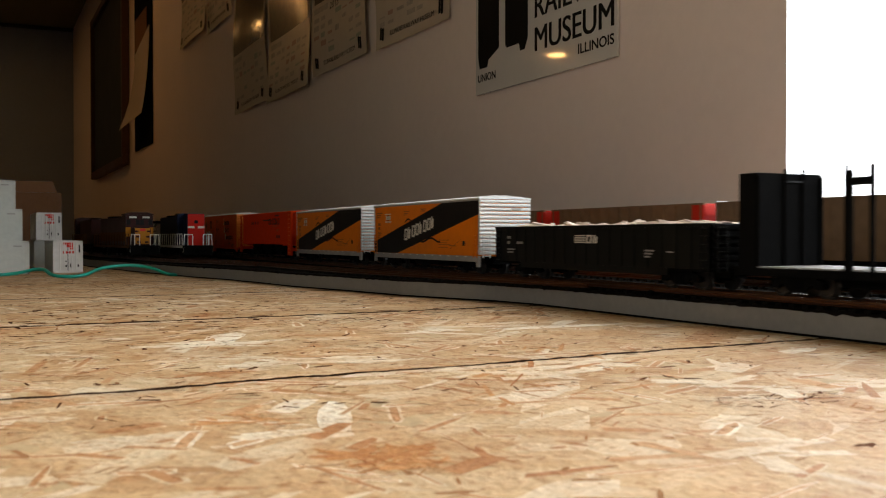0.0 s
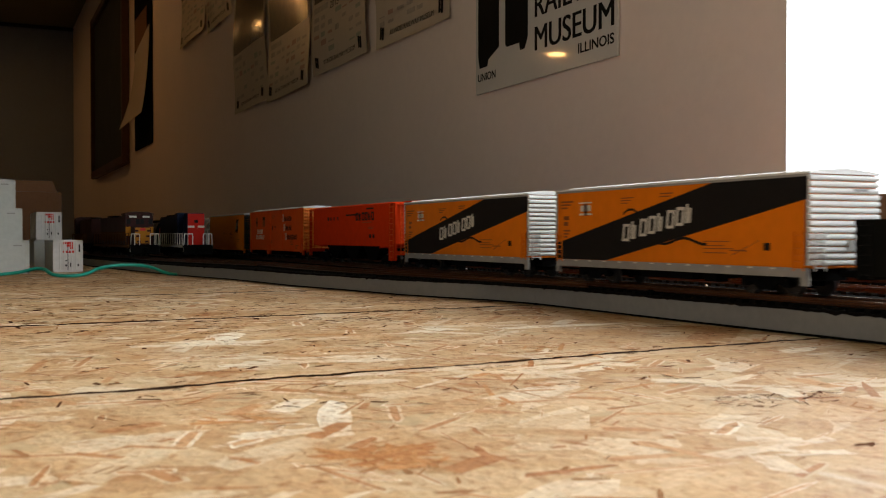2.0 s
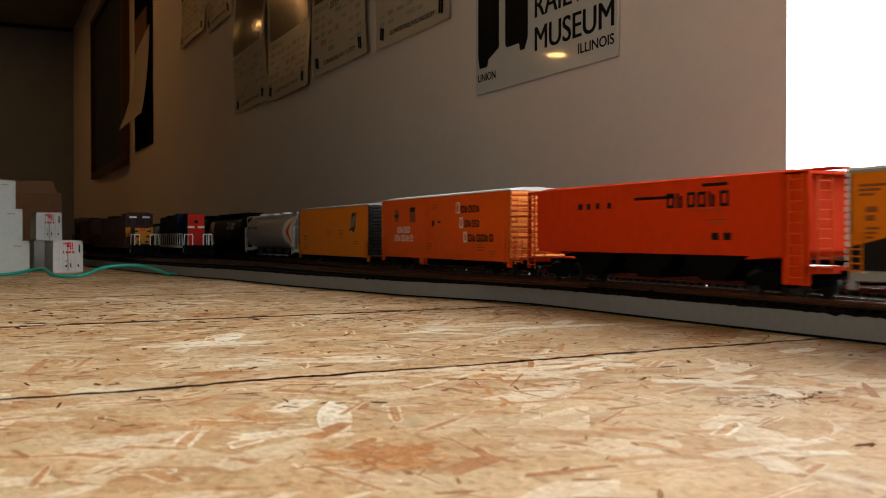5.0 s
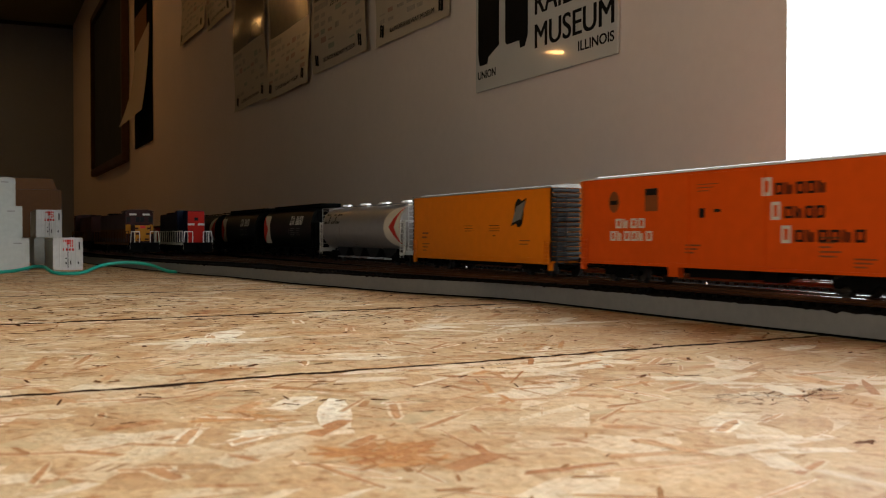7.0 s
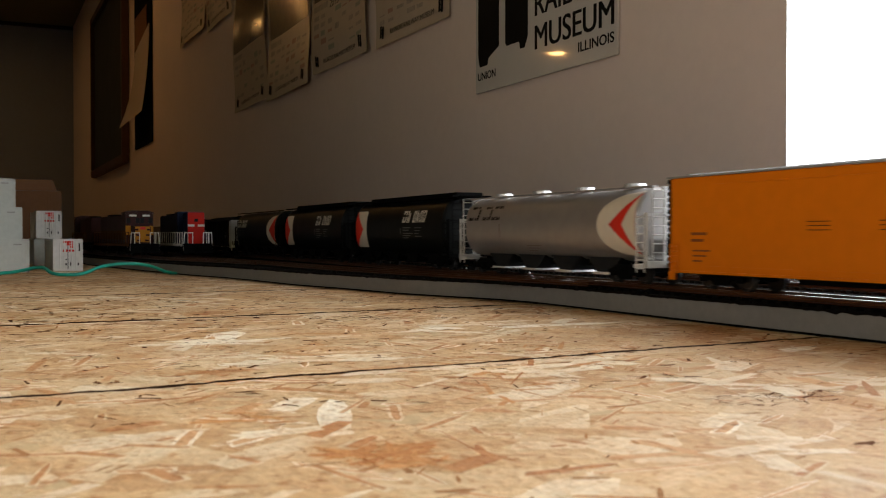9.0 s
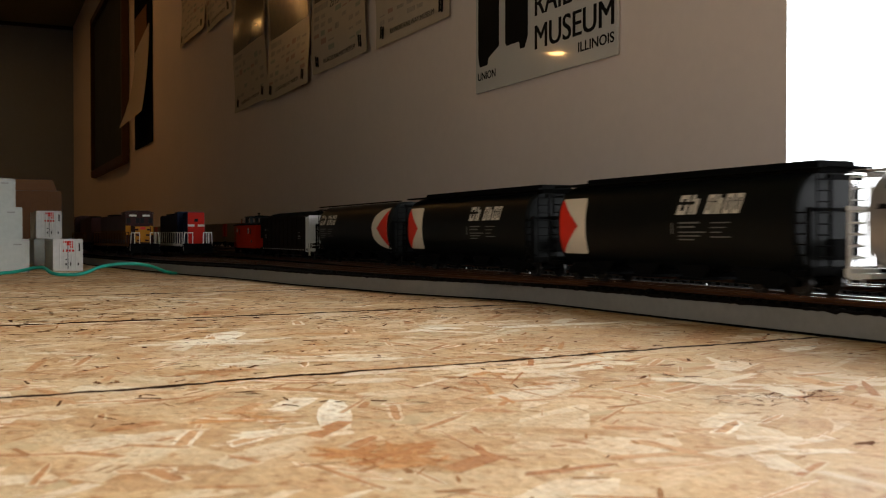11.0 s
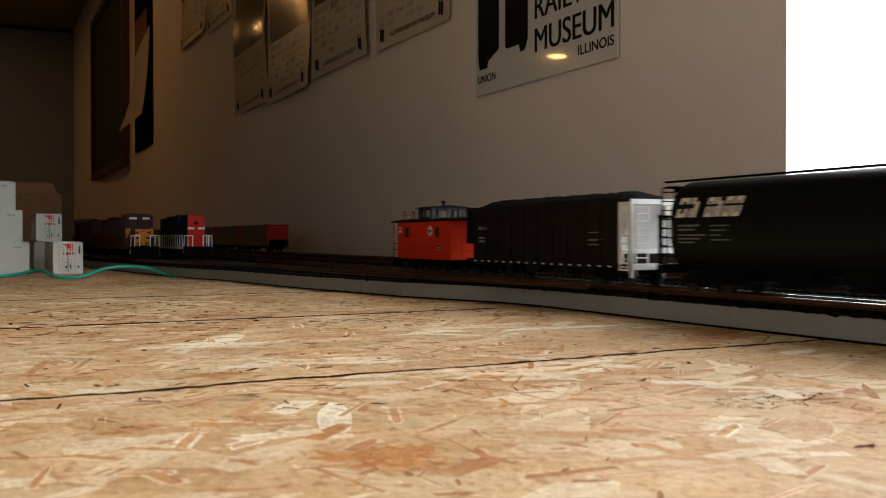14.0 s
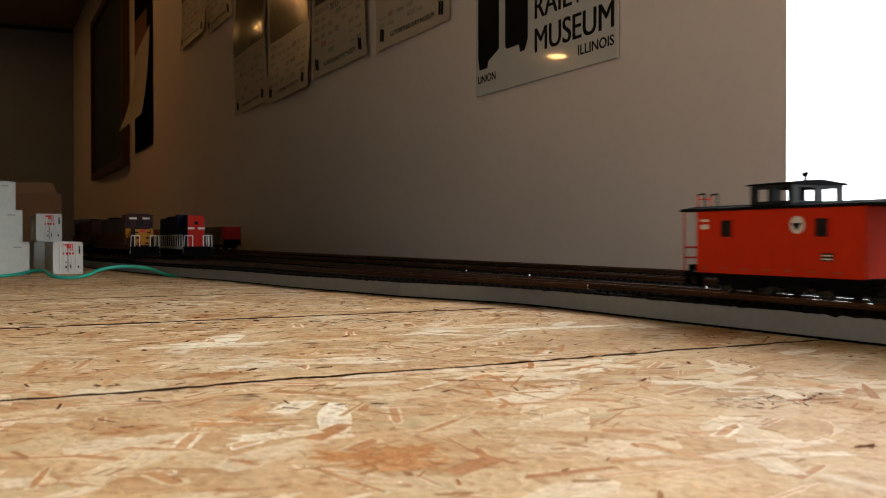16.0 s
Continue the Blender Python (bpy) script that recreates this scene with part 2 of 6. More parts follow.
def osb_material(name, cols):
    """Strand colours by island, streaked along the grain and blotched across strands."""
    m = material(name, (0.58, 0.40, 0.235), 0.62, vary=0.20, scale=420, bump=0.5)
    n, l = m.node_tree.nodes, m.node_tree.links
    geo = n.new("ShaderNodeNewGeometry")
    ramp = n.new("ShaderNodeValToRGB")
    while len(ramp.color_ramp.elements) < len(cols):
        ramp.color_ramp.elements.new(0.5)
    for e, (p, c) in zip(ramp.color_ramp.elements, cols):
        e.position, e.color = p, (*c, 1)
    l.new(geo.outputs["Random Per Island"], ramp.inputs[0])
    hsv = next(x for x in n if x.type == "HUE_SAT")
    tc = next(x for x in n if x.type == "TEX_COORD")

    def noise_tex(vec, scale, detail, lo, hi, dark, light):
        t = n.new("ShaderNodeTexNoise")
        t.inputs["Scale"].default_value, t.inputs["Detail"].default_value, t.inputs["Roughness"].default_value = scale, detail, 0.65
        l.new(vec, t.inputs["Vector"])
        r = n.new("ShaderNodeValToRGB")
        r.color_ramp.elements[0].position, r.color_ramp.elements[0].color = lo, (*dark, 1)
        r.color_ramp.elements[1].position, r.color_ramp.elements[1].color = hi, (*light, 1)
        l.new(t.outputs[0], r.inputs[0])
        return r.outputs[0]

    def times(a, b):
        x = n.new("ShaderNodeMix")
        x.data_type, x.blend_type = "RGBA", "MULTIPLY"
        x.inputs[0].default_value = 1.0
        l.new(a, x.inputs[6])
        l.new(b, x.inputs[7])
        return x.outputs[2]
    uv = n.new("ShaderNodeUVMap")
    mp = n.new("ShaderNodeMapping")
    mp.inputs["Scale"].default_value = (70, 1100, 1)
    l.new(uv.outputs[0], mp.inputs[0])
    c = times(ramp.outputs[0], noise_tex(mp.outputs[0], 1.0, 4, 0.3, 0.62, (0.90, 0.85, 0.79), (1.03, 1.03, 1.02)))
    c = times(c, noise_tex(tc.outputs["Object"], 24, 6, 0.40, 0.62, (0.93, 0.80, 0.68), (1.06, 1.06, 1.05)))
    c = times(c, noise_tex(tc.outputs["Object"], 260, 4, 0.34, 0.46, (0.72, 0.56, 0.42), (1.02, 1.02, 1.02)))
    l.new(c, hsv.inputs["Color"])
    return m


OSB = [(0.0, (0.45, 0.265, 0.125)), (0.10, (0.51, 0.33, 0.17)), (0.30, (0.55, 0.38, 0.21)), (0.60, (0.575, 0.41, 0.235)), (0.88, (0.61, 0.455, 0.285)), (1.0, (0.72, 0.60, 0.43))]
M["osb"] = osb_material("strand_board", OSB)
M["osb_pale"] = osb_material("strand_pale", [(0.0, (0.62, 0.48, 0.30)), (0.6, (0.68, 0.56, 0.40)), (1.0, (0.80, 0.72, 0.58))])
M["osb_rust"] = osb_material("strand_rust", [(0.0, (0.43, 0.21, 0.085)), (1.0, (0.57, 0.345, 0.175))])
M["sliver"] = material("bark_sliver", (0.11, 0.045, 0.018), 0.9, vary=0.4, scale=500, spec=0.05)
M["fleck"] = material("bark_fleck", (0.08, 0.034, 0.014), 0.9, vary=0.4, scale=500, spec=0.05)
M["rust_chip"] = material("rust_chip", (0.36, 0.18, 0.08), 0.9, vary=0.4, scale=500, spec=0.05)
M["osb_base"] = material("strand_board_base", (0.55, 0.385, 0.205), 0.65, vary=0.3, scale=260, bump=0.2)
table = tagged(new("table"), "long table topped with tan strand board planks", "table", kind="structure")


part("sheet", boxes((-5.2, 2.55, Y0, Y1, -0.018, -0.00010)), "osb_base", table)


def guide_line(x):
    """A dark ragged line printed across the strands, worn through in places."""
    r = random.Random(int(abs(x) * 1000))
    verts, faces = [], []
    y, wl, wr, sway = Y0, 0.0010, 0.0010, 0.0
    k = 1.0 if x > -0.3 else 1.5
    while y < 0.30:
        wl = min(0.0022, max(0.0006, wl + r.uniform(-0.0011, 0.0011)))
        wr = min(0.0022, max(0.0006, wr + r.uniform(-0.0011, 0.0011)))
        sway = min(0.0012, max(-0.0012, sway + r.uniform(-0.0004, 0.0004)))
        c = x - SKEW * y + sway
        verts += [(c - wl * k, y, 0.00010), (c + wr * k, y, 0.00010)]
        n = len(verts)
        if n > 2:
            faces.append((n - 4, n - 3, n - 1, n - 2))
        y += r.uniform(0.0006, 0.0028)
    me = bpy.data.meshes.new("guide_line")
    me.from_pydata(verts, [], faces)
    me.materials.append(M["line_ink"])
    ob = new("guide_line", me)
    ob.parent = table


M["line_ink"] = material("guide_line_ink", (0.035, 0.017, 0.008), 0.9, vary=0.6, scale=900, spec=0.03)
for gx in GUIDES:
    guide_line(gx)


def strands(name, count, x_rng, y_rng, mat, long_rng, wide_rng, z_rng, label, spread, spots=None):
    """Wood strands lying in the surface, clipped at the joints; each one an island with its own grain direction."""
    verts, faces, uvs = [], [], []
    r = random.Random(len(name) + count)
    for i in range(count):
        cx, cy = r.uniform(*x_rng), r.uniform(*y_rng)
        if spots:
            cx, cy = spots[i]
        ln, wd = r.uniform(*long_rng) * r.choice((0.6, 1, 1, 1.5)), r.uniform(*wide_rng) * r.choice((0.5, 1, 1, 1.6))
        ang = r.uniform(0, math.pi) if not spots and r.random() < 0.45 else r.gauss(math.pi / 2, spread)
        z = z_rng[0] + (z_rng[1] - z_rng[0]) * i / count
        ca, sa = math.cos(ang), math.sin(ang)
        k = 4
        wd = min(wd, ln * 0.42)
        slant = r.uniform(-0.5, 0.5) * wd
        taper = r.choice((0.15, 0.5, 0.9))
        top = [(-ln / 2 + ln * j / k + slant * (0.5 if j < 2 else -0.3) + r.uniform(-0.06, 0.06) * ln, wd / 2 * r.uniform(0.8, 1.1) * (taper if j == k else 1)) for j in range(k + 1)]
        bot = [(ln / 2 - ln * j / k - slant * (0.5 if j > 2 else -0.3) + r.uniform(-0.06, 0.06) * ln, -wd / 2 * r.uniform(0.8, 1.1) * (taper if j == 0 else 1)) for j in range(k + 1)]
        poly = [(cx + u * ca - v * sa, cy + u * sa + v * ca) for u, v in top + bot]
        if len(poly) < 3:
            continue
        base = len(verts)
        ox, oy = r.uniform(0, 9), r.uniform(0, 9)
        for x, y in poly:
            u, v = (x - cx) * ca + (y - cy) * sa, -(x - cx) * sa + (y - cy) * ca
            verts.append((x, y, z * 0.5))
            uvs.append((u + ox, v + oy))
        faces.append(list(range(base + len(poly) - 1, base - 1, -1)))
    me = bpy.data.meshes.new(name)
    me.from_pydata(verts, [], faces)
    layer = me.uv_layers.new(name="UVMap")
    for lp in me.loops:
        layer.data[lp.index].uv = uvs[lp.vertex_index]
    me.materials.append(M[mat])
    for p in me.polygons:
        if p.normal.z < 0:
            p.flip()
    return tagged(new(name, me), label, "wood strands", kind="stuff")


strands("wood_strand", 9000, (-1.45, 0.05), (-0.45, 0.32), "osb", (0.018, 0.060), (0.005, 0.017), (-0.00008, 0.0), "pressed tan wood strands of the board", 0.7)
strands("wood_strand_far", 7000, (-4.6, -1.4), (-0.7, 0.3), "osb", (0.02, 0.06), (0.008, 0.022), (-0.00008, 0.0), "pressed tan wood strands of the board", 0.7)
strands("bark_sliver", 6500, (-1.3, -0.20), (-0.4, 0.33), "sliver", (0.0015, 0.0060), (0.0004, 0.0012), (0.00016, 0.00019), "dark bark slivers in the board", 0.5)
strands("bark_fleck", 5200, (-1.3, -0.40), (-0.4, 0.27), "fleck", (0.0015, 0.007), (0.0010, 0.0026), (0.00015, 0.00019), "dark bark flecks in the board", 0.4)
strands("bark_sliver", 160, (-0.20, 0.05), (-0.3, 0.30), "sliver", (0.0008, 0.003), (0.0002, 0.0006), (0.00016, 0.00019), "dark bark slivers in the board", 0.9)
strands("rust_sliver", 5500, (-1.3, 0.05), (-0.4, 0.33), "rust_chip", (0.002, 0.007), (0.0003, 0.0010), (0.00012, 0.00015), "reddish splinters in the board surface", 0.9)
strands("pale_strand", 900, (-1.2, 0.05), (-0.35, 0.3), "osb_pale", (0.012, 0.045), (0.003, 0.010), (0.00001, 0.00003), "pale wood strands in the board", 0.7)
strands("pale_fibre", 4200, (-1.2, 0.05), (-0.35, 0.3), "osb_pale", (0.006, 0.022), (0.0010, 0.0034), (0.00004, 0.00006), "thin pale fibres in the board", 0.8)
strands("rust_fibre", 4200, (-1.2, 0.05), (-0.35, 0.3), "osb_rust", (0.005, 0.020), (0.0006, 0.0018), (0.00007, 0.00009), "thin reddish fibres in the board", 0.8)
strands("rust_strand", 1500, (-1.2, 0.05), (-0.35, 0.3), "osb_rust", (0.004, 0.018), (0.0012, 0.004), (0.00006, 0.00008), "reddish wood strands in the board", 0.8)
edges = []
for gx in GUIDES[10:17]:
    r = random.Random(int(abs(gx) * 997))
    for k in range(7):
        yb = r.uniform(-0.30, 0.22)
        edges.append((gx - SKEW * yb + r.uniform(0.0045, 0.0070), yb))
random.Random(6).shuffle(edges)
strands("pale_edge", len(edges), (0, 1), (0, 1), "osb_pale", (0.03, 0.07), (0.003, 0.007), (0.00010, 0.00012), "pale strands along the printed line", 0.04, edges)
M["chip_pale"] = osb_material("strand_white", [(0.0, (0.64, 0.52, 0.36)), (1.0, (0.75, 0.66, 0.51))])
M["chip_rust"] = osb_material("strand_russet", [(0.0, (0.44, 0.195, 0.065)), (1.0, (0.56, 0.30, 0.12))])
MARKS = (
    ("smudge", "sliver", 70, (-0.180, -0.164), (0.148, 0.186), (0.0015, 0.006), (0.0002, 0.0007), 0.5),
    ("knot", "sliver", 5, (-0.1285, -0.1265), (0.143, 0.145), (0.004, 0.006), (0.0015, 0.003), 0.3),
    ("rust_blotch", "chip_rust", 70, (-0.163, -0.146), (0.053, 0.072), (0.003, 0.009), (0.0006, 0.0020), 0.7),
    ("pale_chip", "chip_pale", 3, (-0.183, -0.180), (0.050, 0.053), (0.010, 0.014), (0.005, 0.008), 0.1),
    ("pale_chip", "chip_pale", 6, (-0.350, -0.338), (0.062, 0.080), (0.020, 0.034), (0.004, 0.009), 0.2),
    ("pale_chip", "chip_pale", 10, (-0.290, -0.270), (0.060, 0.125), (0.020, 0.032), (0.003, 0.007), 0.2),
    ("pale_chip", "chip_pale", 7, (-0.205, -0.172), (0.162, 0.182), (0.010, 0.020), (0.004, 0.008), 1.2),
    ("pale_chip", "chip_pale", 6, (-0.140, -0.122), (0.118, 0.134), (0.008, 0.014), (0.003, 0.007), 1.2),
    ("pale_chip", "chip_pale", 9, (-0.245, -0.222), (0.08, 0.21), (0.016, 0.028), (0.004, 0.007), 0.3),
    ("russet_chip", "chip_rust", 30, (-0.30, -0.19), (0.10, 0.20), (0.006, 0.016), (0.0008, 0.0022), 0.9),
    ("russet_chip", "chip_rust", 8, (-0.205, -0.185), (0.035, 0.060), (0.005, 0.010), (0.001, 0.003), 0.5),
)
for k, (name, mat, n, x, y, ln, wd, spread) in enumerate(MARKS):
    strands(name, n, x, y, mat, ln, wd, (0.000122 + 0.000006 * k, 0.000127 + 0.000006 * k), "stained strands in the board surface", spread)

# ---- roadbed and tracks ----
BED = 0.0098
RAIL = 0.0138
MAIN_Y, MID_Y, BACK_TRACK = 0.298, 0.380, 0.462
EDGE = [(2.5, 0.290), (-0.10, 0.284), (-0.245, 0.2805), (-0.30, 0.2785), (-0.35, 0.2765), (-0.42, 0.2755), (-0.465, 0.2745), (-0.4985, 0.2680), (-0.528, 0.2560), (-0.573, 0.2405), (-0.65, 0.2260),
        (-0.679, 0.2190), (-0.711, 0.2115), (-0.79, 0.2030), (-0.853, 0.1935), (-0.913, 0.1785), (-0.976, 0.1680), (-1.105, 0.1490), (-1.3, 0.124), (-5.0, 0.120)]


def edge_y(x):
    return next(p[1] + (q[1] - p[1]) * (x - p[0]) / (q[0] - p[0]) for p, q in zip(EDGE, EDGE[1:]) if q[0] <= x <= p[0])


bm = bmesh.new()
prism(bm, EDGE + [(-5.0, 0.5455), (2.5, 0.5455)], 0.0011, BED, "z")
roadbed = structure("roadbed", bm, "foam", "grey foam roadbed under the railway tracks")
# Thin dark sheet that paints the shadow line between board and foam.
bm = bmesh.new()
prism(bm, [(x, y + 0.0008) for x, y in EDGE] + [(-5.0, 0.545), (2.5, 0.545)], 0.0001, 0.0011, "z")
part("shadow_gap", bm, "trackbed", roadbed, "dark strip standing in for the shadow gap under the roadbed")
bm = bmesh.new()
prism(bm, [(x, y + 0.0004) for x, y in EDGE] + [(-5.0, 0.545), (2.5, 0.545)], BED, BED + 0.0004, "z")
part("trackbed", bm, "trackbed", roadbed, "dark stained top of the roadbed")


def ragged_rim():
    """Black paint that ran unevenly over the upper edge of the foam."""
    r = random.Random(21)
    verts, faces = [], []
    x, low = 0.3, 0.0008
    while x > -1.6:
        low = r.uniform(0.0001, 0.0007) if r.random() < 0.98 else r.uniform(0.0008, 0.0012)
        y = edge_y(x) - 0.0003
        verts += [(x, y, BED + 0.0005), (x, y, BED - low), (x, y + 0.0006, BED + 0.0005), (x, y + 0.0006, BED - low)]
        n = len(verts)
        if n > 4:
            a, b = n - 8, n - 4
            faces += [(a, a + 1, b + 1, b), (a, b, b + 2, a + 2), (a + 1, a + 3, b + 3, b + 1)]
        x -= r.uniform(0.0010, 0.0036)
    me = bpy.data.meshes.new("rim")
    me.from_pydata(verts, [], faces)
    me.materials.append(M["trackbed"])
    ob = new("rim", me)
    ob.parent = roadbed
    ob["label"] = "ragged black paint along the upper edge"


ragged_rim()
crumbs = bmesh.new()
rnd = random.Random(3)
for i in range(420):
    x = rnd.uniform(-1.3, -0.15)
    y, s = edge_y(x) + rnd.uniform(0.0, 0.003), rnd.uniform(0.0003, 0.0011)
    bmesh.ops.create_icosphere(crumbs, subdivisions=1, radius=s, matrix=Matrix.Translation((x, y, BED + s * 0.5)) @ Matrix.Diagonal((1.6, 1, 0.8, 1)))
tagged(part("ballast_crumb", crumbs, "tie", roadbed), "dark ballast crumbs", kind="stuff")


def centre(points, x):
    for p, q in zip(points, points[1:]):
        if q[0] <= x <= p[0]:
            f = (x - p[0]) / (q[0] - p[0])
            f = f * f * (3 - 2 * f) if p[1] != q[1] else f
            return p[1] + (q[1] - p[1]) * f
    return points[-1][1]


def rail_bm(points, off, x0, x1, step):
    """A rail with foot, web and head, swept along the track."""
    prof = [(-0.0011, 0), (0.0011, 0), (0.0011, 0.0003), (0.0002, 0.0006), (0.0002, 0.0017), (0.0006, 0.0019), (0.0006, 0.0025), (-0.0006, 0.0025), (-0.0006, 0.0019), (-0.0002, 0.0017), (-0.0002, 0.0006), (-0.0011, 0.0003)]
    bm = bmesh.new()
    n = max(1, int((x0 - x1) / step))
    last = None
    for i in range(n + 1):
        x = x0 + (x1 - x0) * i / n
        y = centre(points, x) + off
        ring = [bm.verts.new((x, y + u, RAIL - 0.0025 + v)) for u, v in prof]
        if last:
            for k in range(len(prof)):
                f = bm.faces.new((last[k], last[(k + 1) % 12], ring[(k + 1) % 12], ring[k]))
                f.material_index = 1 if k == 6 else 0
        else:
            bm.faces.new(ring)
        last = ring
    bm.faces.new(list(reversed(last)))
    return bm


TIE = None


def track(name, label, points, x0, x1, near=None):
    t = tagged(new(name), label, "track", "railway tracks")
    straight = len(points) == 2
    for off in (-0.00825, 0.00825):
        part("rail", rail_bm(points, off, x0, x1, 10 if straight else 0.02), "rail", t).data.materials.append(M["rail_top"])
    rest = bmesh.new()
    shared = finish("tie", boxes((-0.0016, 0.0016, -0.0150, 0.0150, BED, RAIL - 0.0024)), "tie")
    x = x0
    r = random.Random(9)
    while x > x1:
        y = centre(points, x)
        if near and near[1] < x < near[0]:
            ob = new("tie", shared)
            ob.parent = t
            ob.location = (x, y + r.uniform(-0.0004, 0.0004), 0)
        else:
            box(rest, x - 0.0016, x + 0.0016, y - 0.015, y + 0.015, BED, RAIL - 0.0024)
        x -= 0.0072
    tagged(part("tie_run", rest, "tie", t), "dark plastic ties", kind="stuff")
    return t


track("main_track", "straight model railway track with dark ties", [(2.5, MAIN_Y), (-5.0, MAIN_Y)], 2.5, -4.9, (-0.15, -1.45))
track("passing_track", "model railway track with dark ties", [(2.5, MID_Y), (-5.0, MID_Y)], 2.5, -4.9)
track("wall_track", "model railway track along the painted wall", [(2.5, BACK_TRACK), (-5.0, BACK_TRACK)], 2.5, -4.9)
track("siding_track", "curved siding leaving the straight track", [(-0.20, MAIN_Y - 0.002), (-0.30, MAIN_Y - 0.003), (-0.80, 0.2395), (-1.0, 0.2265), (-5.0, 0.2265)], -0.42, -4.9, (-0.42, -1.3))
track("spur_track", "spur track with dark ties beside the containers", [(-0.70, 0.243), (-0.78, 0.238), (-1.165, 0.1725), (-1.365, 0.1525), (-1.6, 0.147), (-5.0, 0.147)], -0.86, -4.9)


# ---- wall pictures ----
def on_wall(x, z, out=0.0):
    return Matrix(((1, 0, 0, x), (0, 0, -1, WALL_Y - out), (0, 1, 0, z), (0, 0, 0, 1)))


def panel(x0, x1, z0, z1, out, thick=0.0015):
    return boxes((x0, x1, WALL_Y - out - thick, WALL_Y - out, z0, z1))


def wall_sign():
    s = tagged(new("museum_sign"), "glossy white sign with black rail emblem and lettering", "sign")
    part("sheet", panel(-1.066, -0.774, 0.2075, 0.56, 0.001, 0.003), "sign_white", s, bevel=0.0006)
    for prof in ([(-1.059, 0.56), (-1.059, 0.252), (-1.055, 0.238), (-1.036, 0.238), (-1.033, 0.246), (-1.007, 0.256), (-1.007, 0.56)],
                 [(-0.992, 0.56), (-0.992, 0.256), (-0.988, 0.2525), (-0.960, 0.2525), (-0.958, 0.244), (-0.948, 0.244), (-0.941, 0.256), (-0.941, 0.56)]):
        bm = bmesh.new()
        prism(bm, prof, WALL_Y - 0.0043, WALL_Y - 0.0039, "y")
        part("emblem", bm, "sign_black", s)
    for words, size, x, z, wide, bold in (("MUSEUM", 0.0375, -0.929, 0.2375, 0.146, 0.0), ("RAILWAY", 0.0375, -0.929, 0.2735, 0.160, 0.0), ("ILLINOIS", 0.0142, -0.842, 0.2205, 0.062, 0.0002), ("UNION", 0.0128, -1.060, 0.2222, 0.044, 0.0002)):
        ob = text_mesh(words, size, "sign_black", s, on_wall(x, z, 0.0042), bold=bold)
        xs = [v.co.x for v in ob.data.vertices]
        ob.data.transform(Matrix.Diagonal((wide / (max(xs) - min(xs)), 1, 1, 1)))
        for k in (1, 2) if size > 0.03 else (1,):
            heavy = new("lettering", ob.data)
            heavy.parent, heavy.matrix_local = s, on_wall(x + size * 0.022 * k, z, 0.0042 + 0.00001 * k)


wall_sign()
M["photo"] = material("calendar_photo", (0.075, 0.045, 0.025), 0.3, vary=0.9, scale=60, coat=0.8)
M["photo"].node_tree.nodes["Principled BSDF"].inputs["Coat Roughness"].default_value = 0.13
M["paper"].node_tree.nodes["Principled BSDF"].inputs["Coat Roughness"].default_value = 0.25
M["ink"] = material("calendar_ink", (0.44, 0.37, 0.30), 0.45, vary=0.3, scale=200, coat=0.4)
M["ink_red"] = material("calendar_red_ink", (0.46, 0.28, 0.21), 0.45, vary=0.2, scale=200, coat=0.4)
M["ink_green"] = material("calendar_green_ink", (0.36, 0.37, 0.28), 0.45, vary=0.2, scale=200, coat=0.4)


